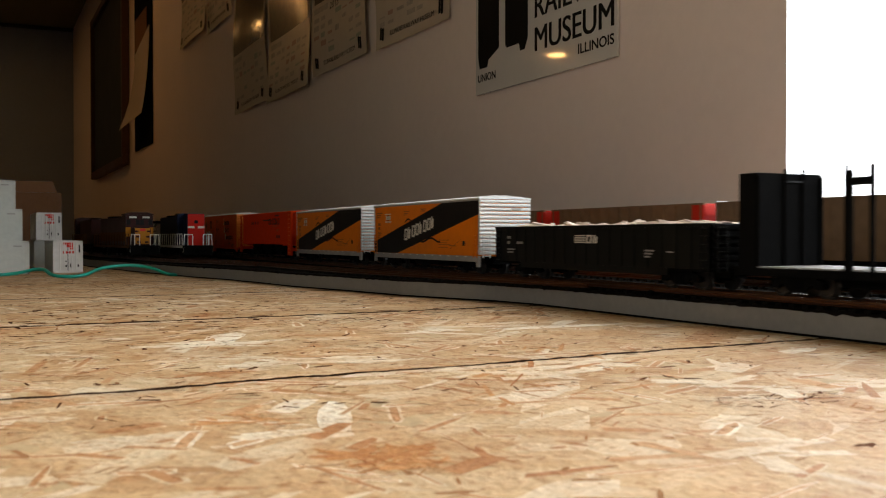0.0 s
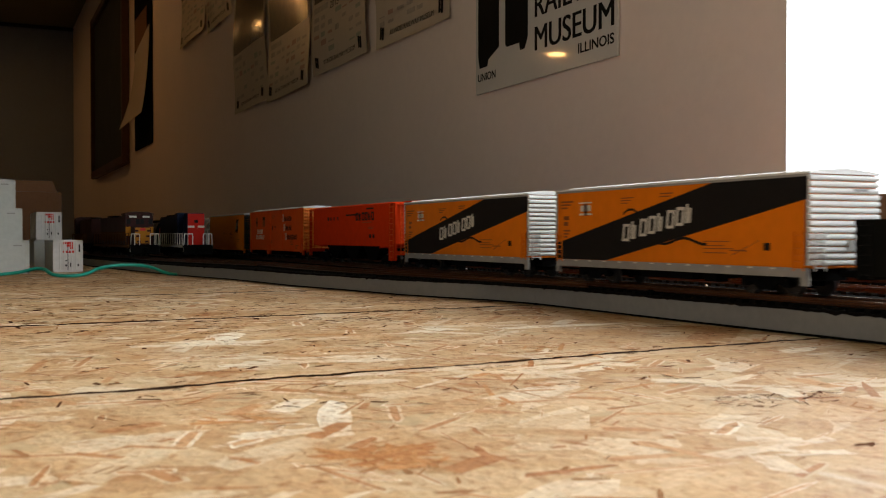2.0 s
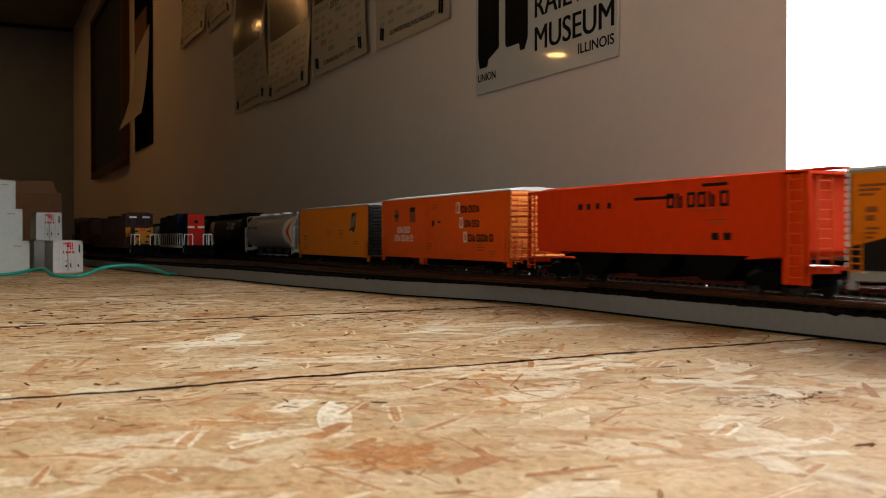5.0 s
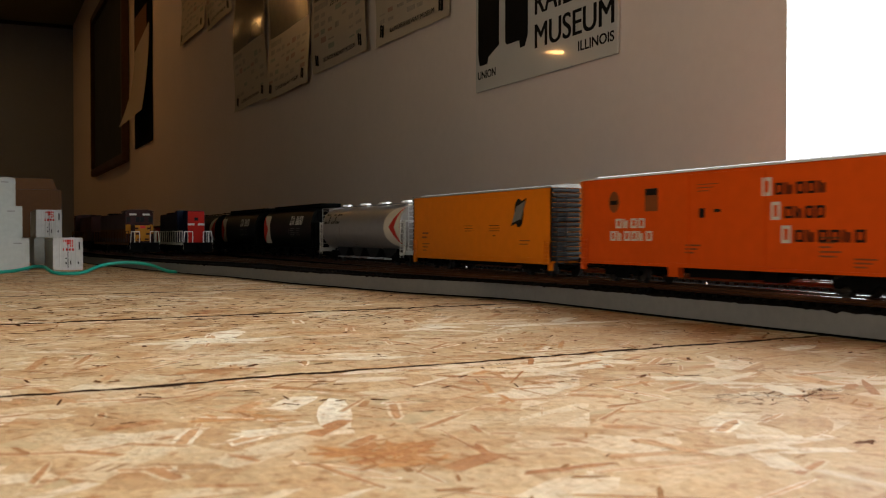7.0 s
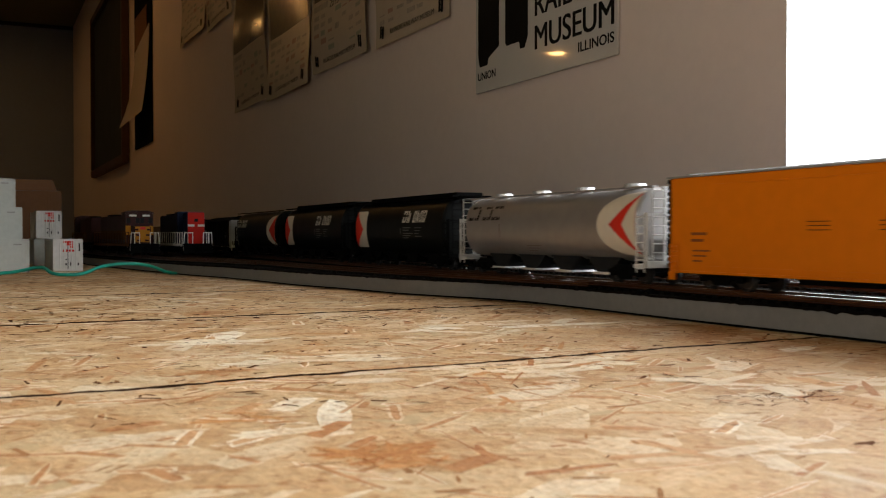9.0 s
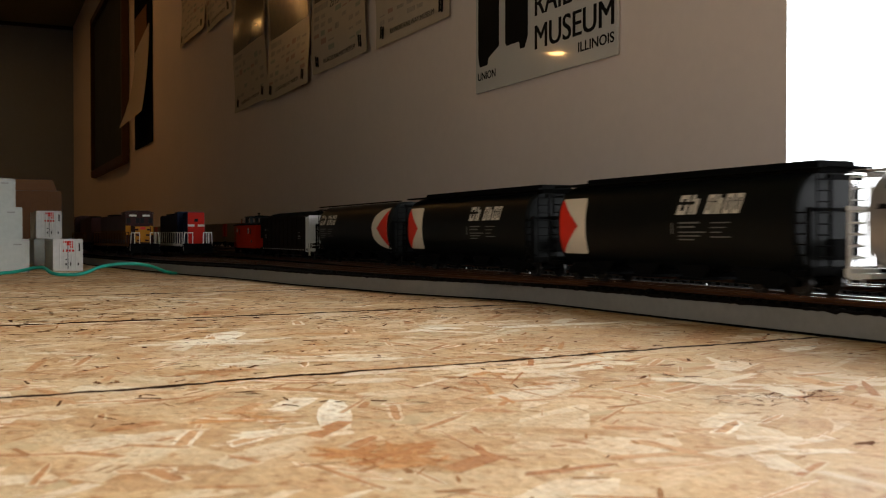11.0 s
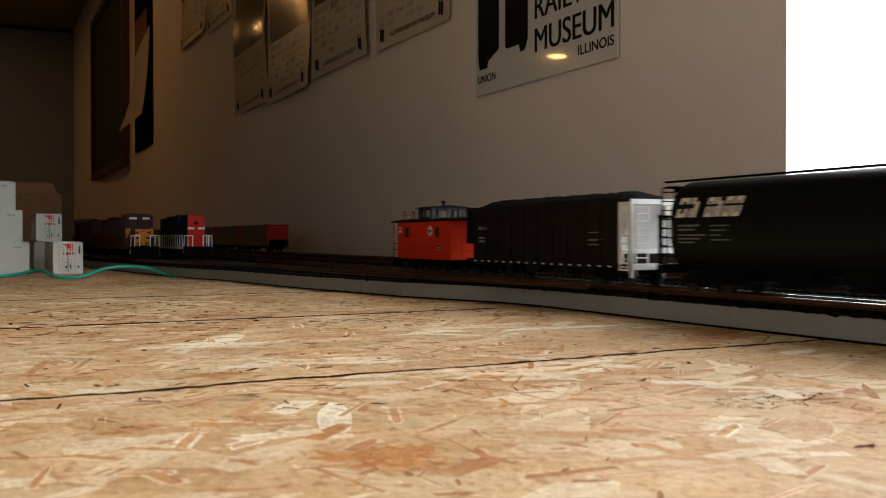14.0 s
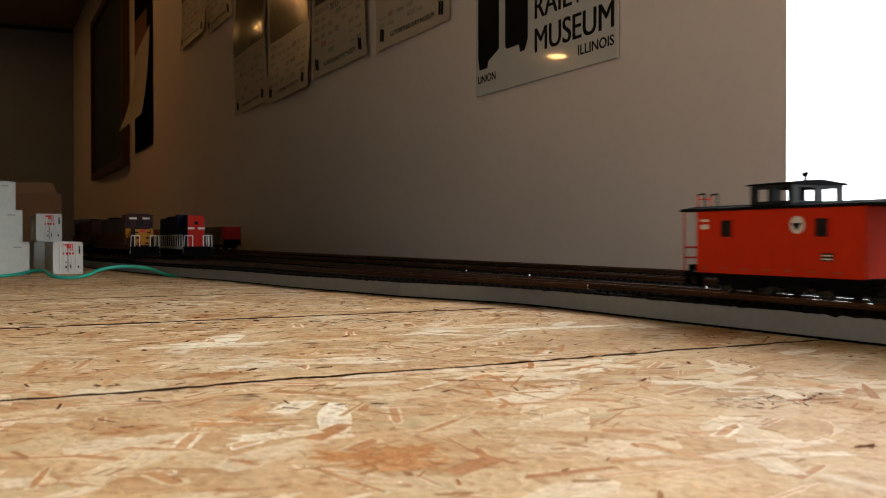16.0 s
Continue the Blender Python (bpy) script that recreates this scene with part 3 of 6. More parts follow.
def calendar(x0, x1, z0, split, top, seed, label):
    """A glossy wall calendar: a gently curled sheet with picture, grid of grey bars and small black marks."""
    r = random.Random(seed)
    c = tagged(new("wall_calendar"), label, "calendar", "calendars on the wall")
    w = x1 - x0

    def curl(u, z):
        return 0.004 + 0.006 * (0.5 + 0.5 * math.sin(u * 5.1 + seed)) * (0.4 + (top - z) / (top - z0) * 0.3) + 0.003 * math.sin(z * 26 + seed * 2)

    def sheet(name, a, b, za, zb, lift, mat, nx=14, nz=10):
        bm = bmesh.new()
        grid = [[[bm.verts.new((x0 + w * (a + (b - a) * i / nx), WALL_Y - curl(a + (b - a) * i / nx, za + (zb - za) * j / nz) - lift - d, za + (zb - za) * j / nz)) for j in range(nz + 1)] for i in range(nx + 1)] for d in (0, 0.0004)]
        for i in range(nx):
            for j in range(nz):
                for k in (0, 1):
                    q = [grid[k][i][j], grid[k][i + 1][j], grid[k][i + 1][j + 1], grid[k][i][j + 1]]
                    bm.faces.new(q if k else q[::-1])
        part(name, bm, mat, c, smooth=True)

    sheet("page", 0, 1, z0, top, 0, "paper", 16, 24)
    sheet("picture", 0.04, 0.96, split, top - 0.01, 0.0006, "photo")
    for row in range(5):
        za = z0 + 0.028 + (split - z0 - 0.05) * row / 5
        for col in range(7):
            if r.random() < 0.72:
                a = 0.05 + 0.9 * col / 7
                sheet("print", a + 0.012, a + 0.9 / 7 - r.uniform(0.012, 0.05), za + 0.003, za + (split - z0 - 0.05) / 5 * r.uniform(0.35, 0.85), 0.0006, r.choice(("ink", "ink", "ink", "ink", "ink_red", "ink_green")), 1, 1)
    words = [("ILLINOIS RAILWAY MUSEUM", 0.22, 0.80, z0 + 0.013, 0.0105)] + ([("2015", 0.34, 0.50, split - 0.022, 0.017)] if seed == 2 else [])
    for said, a, b, zb, size in words:
        ob = text_mesh(said, size, "sign_black", c, Matrix.Identity(4))
        wide = max(v.co.x for v in ob.data.vertices)
        for v in ob.data.vertices:
            u, z, d = a + (b - a) * v.co.x / wide, zb + v.co.y, v.co.z
            v.co = (x0 + w * u, WALL_Y - curl(u, z) - 0.0012 - d, z)
    for a in (0.07, 0.86):
        sheet("emblem", a, a + 0.025, z0 + 0.012, z0 + 0.030, 0.0009, "sign_black", 1, 1)
        sheet("emblem", a + 0.033, a + 0.058, z0 + 0.010, z0 + 0.028, 0.0009, "sign_black", 1, 1)
    sheet("title", 0.05, 0.30, split - 0.018, split - 0.008, 0.0008, "ink", 3, 1)


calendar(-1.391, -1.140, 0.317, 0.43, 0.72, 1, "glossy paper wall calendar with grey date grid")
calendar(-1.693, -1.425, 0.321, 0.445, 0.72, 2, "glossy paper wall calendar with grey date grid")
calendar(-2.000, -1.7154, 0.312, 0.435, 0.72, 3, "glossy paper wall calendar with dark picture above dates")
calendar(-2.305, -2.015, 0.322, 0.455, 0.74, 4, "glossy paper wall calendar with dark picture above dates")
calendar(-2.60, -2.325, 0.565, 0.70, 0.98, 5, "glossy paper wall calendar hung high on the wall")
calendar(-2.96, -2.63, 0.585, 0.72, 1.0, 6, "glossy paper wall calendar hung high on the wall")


def notice_board():
    b = tagged(new("notice_board"), "large dark notice board in a brown wooden frame", "board")
    x0, x1, z0, z1, f = -5.27, -4.08, 0.325, 1.12, 0.035
    part("panel", panel(x0 + f, x1 - f, z0 + f, z1 - f, 0.002, 0.01), "board", b)
    for s in ((x0, x1, z0, z0 + f), (x0, x1, z1 - f, z1), (x0, x0 + f, z0 + f, z1 - f), (x1 - f, x1, z0 + f, z1 - f)):
        part("frame_bar", panel(*s, 0.002, 0.028), "board_frame", b, bevel=0.003)


notice_board()


def hanging_poster():
    p = tagged(new("hanging_poster"), "hanging poster, curled pale page on black backing that includes its shadow", "poster")
    # Black panel: the poster's back together with the page's painted shadow.
    part("shadow_backing", panel(-3.90, -3.50, 0.36, 1.2, 0.002, 0.004), "black_flat", p)
    part("picture", panel(-3.89, -3.60, 0.735, 0.85, 0.0065, 0.001), "card", p)
    bm = bmesh.new()
    n = 16
    rows = [[[bm.verts.new((-3.86 + 0.34 * u, WALL_Y - 0.010 - 0.058 * (i / n) ** 2 * (1 - 0.55 * u) - d, 0.72 + 0.05 * u - 0.285 * i / n - 0.02 * u * i / n)) for u in (0, 0.33, 0.66, 1)] for i in range(n + 1)] for d in (0, 0.0008)]
    for k in (0, 1):
        for i in range(n):
            for j in range(3):
                q = [rows[k][i][j], rows[k][i][j + 1], rows[k][i + 1][j + 1], rows[k][i + 1][j]]
                bm.faces.new(q if k else q[::-1])
    part("page", bm, "paper", p, "curled pale paper page", smooth=True)


hanging_poster()


# ---- things on the table ----
def container(x, y, z, mat, label, logo):
    """A ribbed shipping container model, its doors towards +x."""
    c = tagged(new("shipping_container"), label, "container", "stacked containers")
    L, W, H = 0.140, 0.0292, 0.0333
    part("body", boxes((-L + 0.001, -0.001, -W / 2 + 0.0008, W / 2 - 0.0008, 0.001, H - 0.001)), mat, c)
    bm = bmesh.new()
    for sx in (-L, -0.0022):
        for sy in (-W / 2, W / 2 - 0.0022):
            box(bm, sx, sx + 0.0022, sy, sy + 0.0022, 0, H)
    for sz in (0, H - 0.0018):
        for sy in (-W / 2, W / 2 - 0.0018):
            box(bm, -L, 0, sy, sy + 0.0018, sz, sz + 0.0018)
        for sx in (-L, -0.0018):
            box(bm, sx, sx + 0.0018, -W / 2, W / 2, sz, sz + 0.0018)
    part("frame", bm, mat, c)
    bm = bmesh.new()
    for i in range(34):
        xx = -L + 0.005 + i * 0.0039
        for s in (-1, 1):
            box(bm, xx, xx + 0.002, s * (W / 2 - 0.0006) - 0.0004, s * (W / 2 - 0.0006) + 0.0004, 0.0022, H - 0.0022)
    tagged(part("side_rib", bm, mat, c), kind="stuff")
    for yy in (-0.0075, -0.0035, 0.0035, 0.0075) if logo else ():
        bm = bmesh.new()
        rod(bm, (-0.0002, yy, 0.002), (-0.0002, yy, H - 0.002), 0.00045)
        part("locking_bar", bm, mat, c)
    if logo:
        part("door_joint", boxes((-0.0012, -0.0006, -0.0003, 0.0003, 0.002, H - 0.002)), "dark", c)
    if logo:
        bm = bmesh.new()
        for k in range(3):
            for j in range(3):
                if j >= 2 - k:
                    box(bm, -0.0009, -0.0002, -0.0045 + j * 0.0033, -0.0016 + j * 0.0033, 0.0240 + k * 0.0026, 0.0262 + k * 0.0026)
        part("emblem", bm, "red", c)
        bm = bmesh.new()
        for j in range(4):
            box(bm, -0.0009, -0.0002, -0.005 + j * 0.0030, -0.0032 + j * 0.0030, 0.0200, 0.0224)
        part("marking", bm, "red", c)
        bm = bmesh.new()
        for yy, za, zb in ((-0.0025, 0.006, 0.008), (0.0022, 0.0055, 0.0095), (0.0095, 0.006, 0.0085), (0.0105, 0.021, 0.029), (-0.0025, 0.0115, 0.0125)):
            box(bm, -0.0009, -0.0002, yy, yy + 0.0014, za, zb)
        part("marking", bm, "dark", c)
    else:
        part("marking", boxes((-0.0009, -0.0002, 0.000, 0.0075, 0.0275, 0.0287)), "grey", c)
    c.location = (x, y, z)
    return c


CT_H = 0.0333
container(-1.098, 0.0855, 0, "container_white", "white model shipping container with red emblem", True)
container(-1.284, 0.0765, 0, "container", "grey model shipping container under another one", False)
container(-1.280, 0.0785, CT_H, "container_white", "white model container with red emblem, stacked on another", True)
container(-1.070, 0.0325, 0, "container", "pale grey model shipping container on the board", False)
container(-1.128, 0.0285, CT_H, "container", "pale grey ribbed container stacked on another", False)
container(-1.190, 0.0240, 2 * CT_H, "container", "pale grey container on top of the stack", False)


def cardboard_box():
    b = tagged(new("cardboard_box"), "brown corrugated cardboard box behind the containers", "box")
    part("body", boxes((-1.75, -1.60, 0.050, 0.116, 0.0, 0.104)), "card", b, bevel=0.001)
    bm = bmesh.new()
    for i in range(16):
        box(bm, -1.6, -1.5985, 0.052 + i * 0.004, 0.054 + i * 0.004, 0.002, 0.102)
    part("corrugation", bm, "card", b)
    bm = bmesh.new()
    prism(bm, [(0.050, 0.1045), (0.110, 0.1045), (0.104, 0.121), (0.050, 0.121)], -1.61, -1.606, "x")
    part("flap", bm, "card", b)


cardboard_box()


def cable():
    """A flat green strap that lies on the board in loose waves."""
    pts = [(-1.02, -0.06, 0.002), (-1.0, 0.0, 0.0018), (-1.003, 0.030, 0.0030), (-0.992, 0.052, 0.0072), (-0.960, 0.066, 0.0018), (-0.958, 0.083, 0.0016), (-0.980, 0.108, 0.0082), (-0.985, 0.128, 0.0100), (-0.985, 0.148, 0.0082), (-0.965, 0.165, 0.0018), (-0.955, 0.172, 0.0010)]
    cu = bpy.data.curves.new("strap", "CURVE")
    cu.dimensions, cu.bevel_depth, cu.bevel_resolution, cu.resolution_u = "3D", 0.0016, 2, 8
    sp = cu.splines.new("BEZIER")
    sp.bezier_points.add(len(pts) - 1)
    for b, p in zip(sp.bezier_points, pts):
        b.co, b.handle_left_type, b.handle_right_type = p, "AUTO", "AUTO"
    tmp = new("tmp", cu)
    me = bpy.data.meshes.new_from_object(tmp.evaluated_get(bpy.context.evaluated_depsgraph_get()))
    bpy.data.objects.remove(tmp)
    me.materials.clear()
    me.materials.append(M["cable"])
    tagged(new("green_cable", me), "green cable lying in loose waves on the board", "cable")


cable()


def crumb(x, y, z, s, mat, name, label):
    bm = bmesh.new()
    bmesh.ops.create_icosphere(bm, subdivisions=2, radius=s)
    r = random.Random(int(abs(x) * 10000))
    for v in bm.verts:
        v.co *= r.uniform(0.7, 1.15)
    ob = tagged(part(name, bm, mat), label, "debris")
    ob.location = (x, y, z)


crumb(-0.845, 0.207, 0.0014, 0.0019, "white", "plaster_crumb", "small white crumb lying beside the roadbed")
crumb(-0.99, 0.006, 0.0018, 0.004, "black_flat", "black_chip", "small black chip lying on the board")
crumb(-0.372, 0.281, BED + 0.0012, 0.0022, "black_flat", "ballast_clump", "dark clump of ballast on the roadbed edge")
crumb(-0.376, 0.2785, BED + 0.0006, 0.0016, "black_flat", "ballast_clump", "dark clump of ballast on the roadbed edge")
rnd = random.Random(8)
for k in range(9):
    crumb(rnd.uniform(-0.75, -0.35), rnd.choice((0.292, 0.298, 0.303, 0.330)), RAIL - 0.0012, 0.0008, "white", "white_speck", "tiny white speck lying between the rails")


# ---- rolling stock ----
W2 = 0.0180
TRUCK_MESH = {}


def wheel_bm():
    bm = bmesh.new()
    n = 20
    prof = [(0.0, 0.0005), (0.0036, 0.0005), (0.0040, 0.0010), (0.0048, 0.0010), (0.0049, -0.0006), (0.0055, -0.0008), (0.0055, -0.0013), (0.0, -0.0013)]
    rows = [[bm.verts.new((r * math.cos(2 * math.pi * a / n), d, r * math.sin(2 * math.pi * a / n))) for r, d in prof[1:-1]] for a in range(n)]
    for a in range(n):
        for k in range(len(prof) - 3):
            bm.faces.new((rows[a][k], rows[a][k + 1], rows[(a + 1) % n][k + 1], rows[(a + 1) % n][k]))
    bm.faces.new([r[0] for r in rows])
    bm.faces.new([r[-1] for r in reversed(rows)])
    return bm


def truck(parent, x):
    """A two-axle truck: cast side frames with springs, bolster and four wheels."""
    if not TRUCK_MESH:
        bm = bmesh.new()
        prof = [(-0.0135, 0.0035), (-0.0135, 0.0066), (-0.0105, 0.0072), (-0.006, 0.0092), (0.006, 0.0092), (0.0105, 0.0072), (0.0135, 0.0066), (0.0135, 0.0035), (0.0095, 0.0035), (0.0075, 0.0052), (0.004, 0.0022), (-0.004, 0.0022), (-0.0075, 0.0052), (-0.0095, 0.0035)]
        for y in (-0.0128, 0.0116):
            prism(bm, prof, y, y + 0.0012, "y")
            s = -1 if y < 0 else 1
            for xx in (-0.0115, 0.0115):
                box(bm, xx - 0.0014, xx + 0.0014, s * 0.0122 - 0.0011, s * 0.0122 + 0.0011, 0.0036, 0.0064)
            for xx in (-0.0022, 0, 0.0022):
                rod(bm, (xx, s * 0.0126, 0.003), (xx, s * 0.0126, 0.0072), 0.0009)
        box(bm, -0.0030, 0.0030, -0.0118, 0.0118, 0.0045, 0.0085)
        for xx in (-0.0115, 0.0115):
            rod(bm, (xx, -0.0115, 0.0048), (xx, 0.0115, 0.0048), 0.0011)
        TRUCK_MESH["frame"] = finish("truck", bm, "black_flat")
        TRUCK_MESH["wheel"] = finish("wheel", wheel_bm(), "wheel", smooth=False)
    t = new("truck", TRUCK_MESH["frame"])
    t.parent, t.location = parent, (x, 0, 0)
    for xx in (-0.0115, 0.0115):
        for s in (-1, 1):
            w = new("wheel", TRUCK_MESH["wheel"])
            w.parent = t
            w.matrix_local = pose(xx, s * 0.0085, 0.0049, 0, 0, 0 if s > 0 else 180)


M["wheel"] = material("wheel_steel", (0.035, 0.032, 0.03), 0.35, 0.6, vary=0.15, scale=500)


def running_gear(parent, L, inset=0.028, z=0.0095):
    for s in (-1, 1):
        truck(parent, s * (L / 2 - inset))
        bm = boxes((s * (L / 2 + 0.0065) - 0.0068, s * (L / 2 + 0.0065) + 0.0068, -0.0016, 0.0016, z - 0.0014, z + 0.0012),
                   (s * (L / 2 + 0.0115) - 0.0022, s * (L / 2 + 0.0115) + 0.0022, -0.0030, 0.0030, z - 0.0022, z + 0.0020))
        part("coupler", bm, "black_flat", parent, bevel=0.0003)


def car(name, label, l, r, category="wagon", group="freight train"):
    c = tagged(new(name), label, category, group)
    c.location = ((l + r) / 2, MAIN_Y, RAIL)
    TRAIN.append((c, (l + r) / 2))
    return c, r - l


TRAIN = []


def decal(parent, mat, rects, name="marking", y=-W2, t=0.00012, label=""):
    """Flat painted marks on the near side: each a polygon of (x, z) corners or a box x0, z0, x1, z1."""
    if len(rects) == 2:
        for q in rects:
            decal(parent, mat, [q], name, y, t, label)
        return
    bm = bmesh.new()
    for q in rects:
        if isinstance(q[0], (int, float)):
            q = [(q[0], q[1]), (q[2], q[1]), (q[2], q[3]), (q[0], q[3])]
        prism(bm, q, y - t, y + t * 0.3, "y")
    ob = part(name, bm, mat, parent, label)
    tagged(ob, kind="stuff" if len(rects) > 2 else "")


def letters(x, z, w, h, n, lean=0.0, rise=0.0, weight=0.26):
    """A row of n plain hollow oblongs and bars."""
    out = []
    p = w / n
    for i in range(n):
        a = x + p * i
        b = a + p * 0.80
        zz = z + rise * (a - x)
        t, hh = (b - a) * weight, min(h * 0.2, (b - a) * weight)

        def q(x0, z0, x1, z1):
            return [(x0 + lean * (z0 - zz), z0), (x1 + lean * (z0 - zz), z0), (x1 + lean * (z1 - zz), z1), (x0 + lean * (z1 - zz), z1)]
        out.append(q(a, zz, a + t, zz + h))
        if i % 3 == 1:
            out.append(q(a + t * 1.5, zz, a + t * 2.7, zz + h * 0.8))
        else:
            out += [q(b - t, zz, b, zz + h), q(a + t, zz + h - hh, b - t, zz + h), q(a + t, zz, b - t, zz + hh)]
    return out


def lines(x, z, w, n, gap=0.0012, h=0.0005):
    return [(x, z - i * gap, x + w * (1 - 0.22 * ((i * 7) % 3)), z - i * gap + h) for i in range(n)]


def ladder(parent, x, y, z0, z1, wide, mat, axis="x", n=7):
    bm = bmesh.new()
    for s in (-1, 1):
        p = (x + s * wide / 2, y) if axis == "x" else (x, y + s * wide / 2)
        rod(bm, (*p, z0), (*p, z1), 0.00035)
    for i in range(n):
        z = z0 + (z1 - z0) * (i + 0.5) / n
        a, b = ((x - wide / 2, y, z), (x + wide / 2, y, z)) if axis == "x" else ((x, y - wide / 2, z), (x, y + wide / 2, z))
        rod(bm, a, b, 0.0003)
    part("ladder", bm, mat, parent)


def ribbed_end(parent, x, z0, z1, mat, s, n=13, w=W2):
    """An end wall pressed into horizontal ribs."""
    bm = bmesh.new()
    prof = [(x - s * 0.002, z0)]
    h = (z1 - z0) / n
    for i in range(n):
        z = z0 + i * h
        prof += [(x - s * 0.0006, z + h * 0.12), (x + s * 0.0008, z + h * 0.26), (x + s * 0.0010, z + h * 0.55), (x + s * 0.0008, z + h * 0.84), (x - s * 0.0006, z + h * 0.97)]
    prof += [(x - s * 0.002, z1)]
    prism(bm, prof, -w, w, "y")
    return part("end_wall", bm, mat, parent)


def peaked_roof(parent, L, z, mat, over=0.0006, rise=0.0024, seams=14, w=W2):
    bm = bmesh.new()
    prism(bm, [(-w - over, z), (w + over, z), (w + over, z + 0.0008), (0, z + rise), (-w - over, z + 0.0008)], -L / 2 - over, L / 2 + over, "x")
    for i in range(1, seams):
        x = -L / 2 + L * i / seams
        prism(bm, [(-w, z + 0.0009), (0, z + rise + 0.0001), (w, z + 0.0009), (w, z + 0.0013), (0, z + rise + 0.0006), (-w, z + 0.0013)], x - 0.0005, x + 0.0005, "x")
    return part("roof", bm, mat, parent)


def corner_grabs(parent, L, mat, z0, z1, end=None):
    for s in (-1, 1):
        ladder(parent, s * (L / 2 - 0.0045), -W2 - 0.0006, z0, z1, 0.005, mat, "x", 6)
    ladder(parent, L / 2 + 0.0012, -W2 + 0.0045, z0, z1, 0.005, end or mat, "y", 6)


def house_car(name, label, l, r, side, roof, end, z0, z1, sill, sill_mat, door=None, n_end=13):
    """Closed boxcar or reefer."""
    c, L = car(name, label, l, r)
    part("body", boxes((-L / 2 + 0.0006, L / 2 - 0.0006, -W2, W2, z0, z1)), side, c, bevel=0.0004)
    peaked_roof(c, L, z1, roof)
    for s in (-1, 1):
        ribbed_end(c, s * L / 2, z0 + 0.0008, z1 - 0.0002, end, s, n_end)
        bm = boxes((s * (L / 2 - 0.0022) - 0.0018, s * (L / 2 - 0.0022) + 0.0018, -W2 - 0.0002, -W2 + 0.0012, sill - 0.0032, sill + 0.0002))
        part("step", bm, sill_mat, c)
    part("side_sill", boxes((-L / 2 + 0.001, L / 2 - 0.001, -W2 - 0.0003, -W2 + 0.0016, sill, z0 + 0.0002), (-L / 2 + 0.001, L / 2 - 0.001, W2 - 0.0016, W2 + 0.0003, sill, z0 + 0.0002)), sill_mat, c)
    part("underframe", boxes((-L / 2 + 0.004, L / 2 - 0.004, -0.006, 0.006, 0.0065, z0 + 0.0002), (-0.022, 0.016, -0.0125, 0.0125, 0.0045, z0), (0.022, 0.030, -0.011, -0.004, 0.004, z0)), "black_flat", c)
    running_gear(c, L)
    if door:
        x0, x1 = door
        bm = boxes((x0, x0 + 0.0006, -W2 - 0.0004, -W2 + 0.0002, z0 + 0.0006, z1 - 0.0008), (x1, x1 + 0.0006, -W2 - 0.0004, -W2 + 0.0002, z0 + 0.0006, z1 - 0.0008),
                   (x0 - 0.012, x1 + 0.004, -W2 - 0.0005, -W2 + 0.0002, z0 + 0.0002, z0 + 0.0009), (x0, x1, -W2 - 0.0005, -W2 + 0.0002, z1 - 0.0012, z1 - 0.0006))
        part("plug_door", bm, side, c)
    return c, L


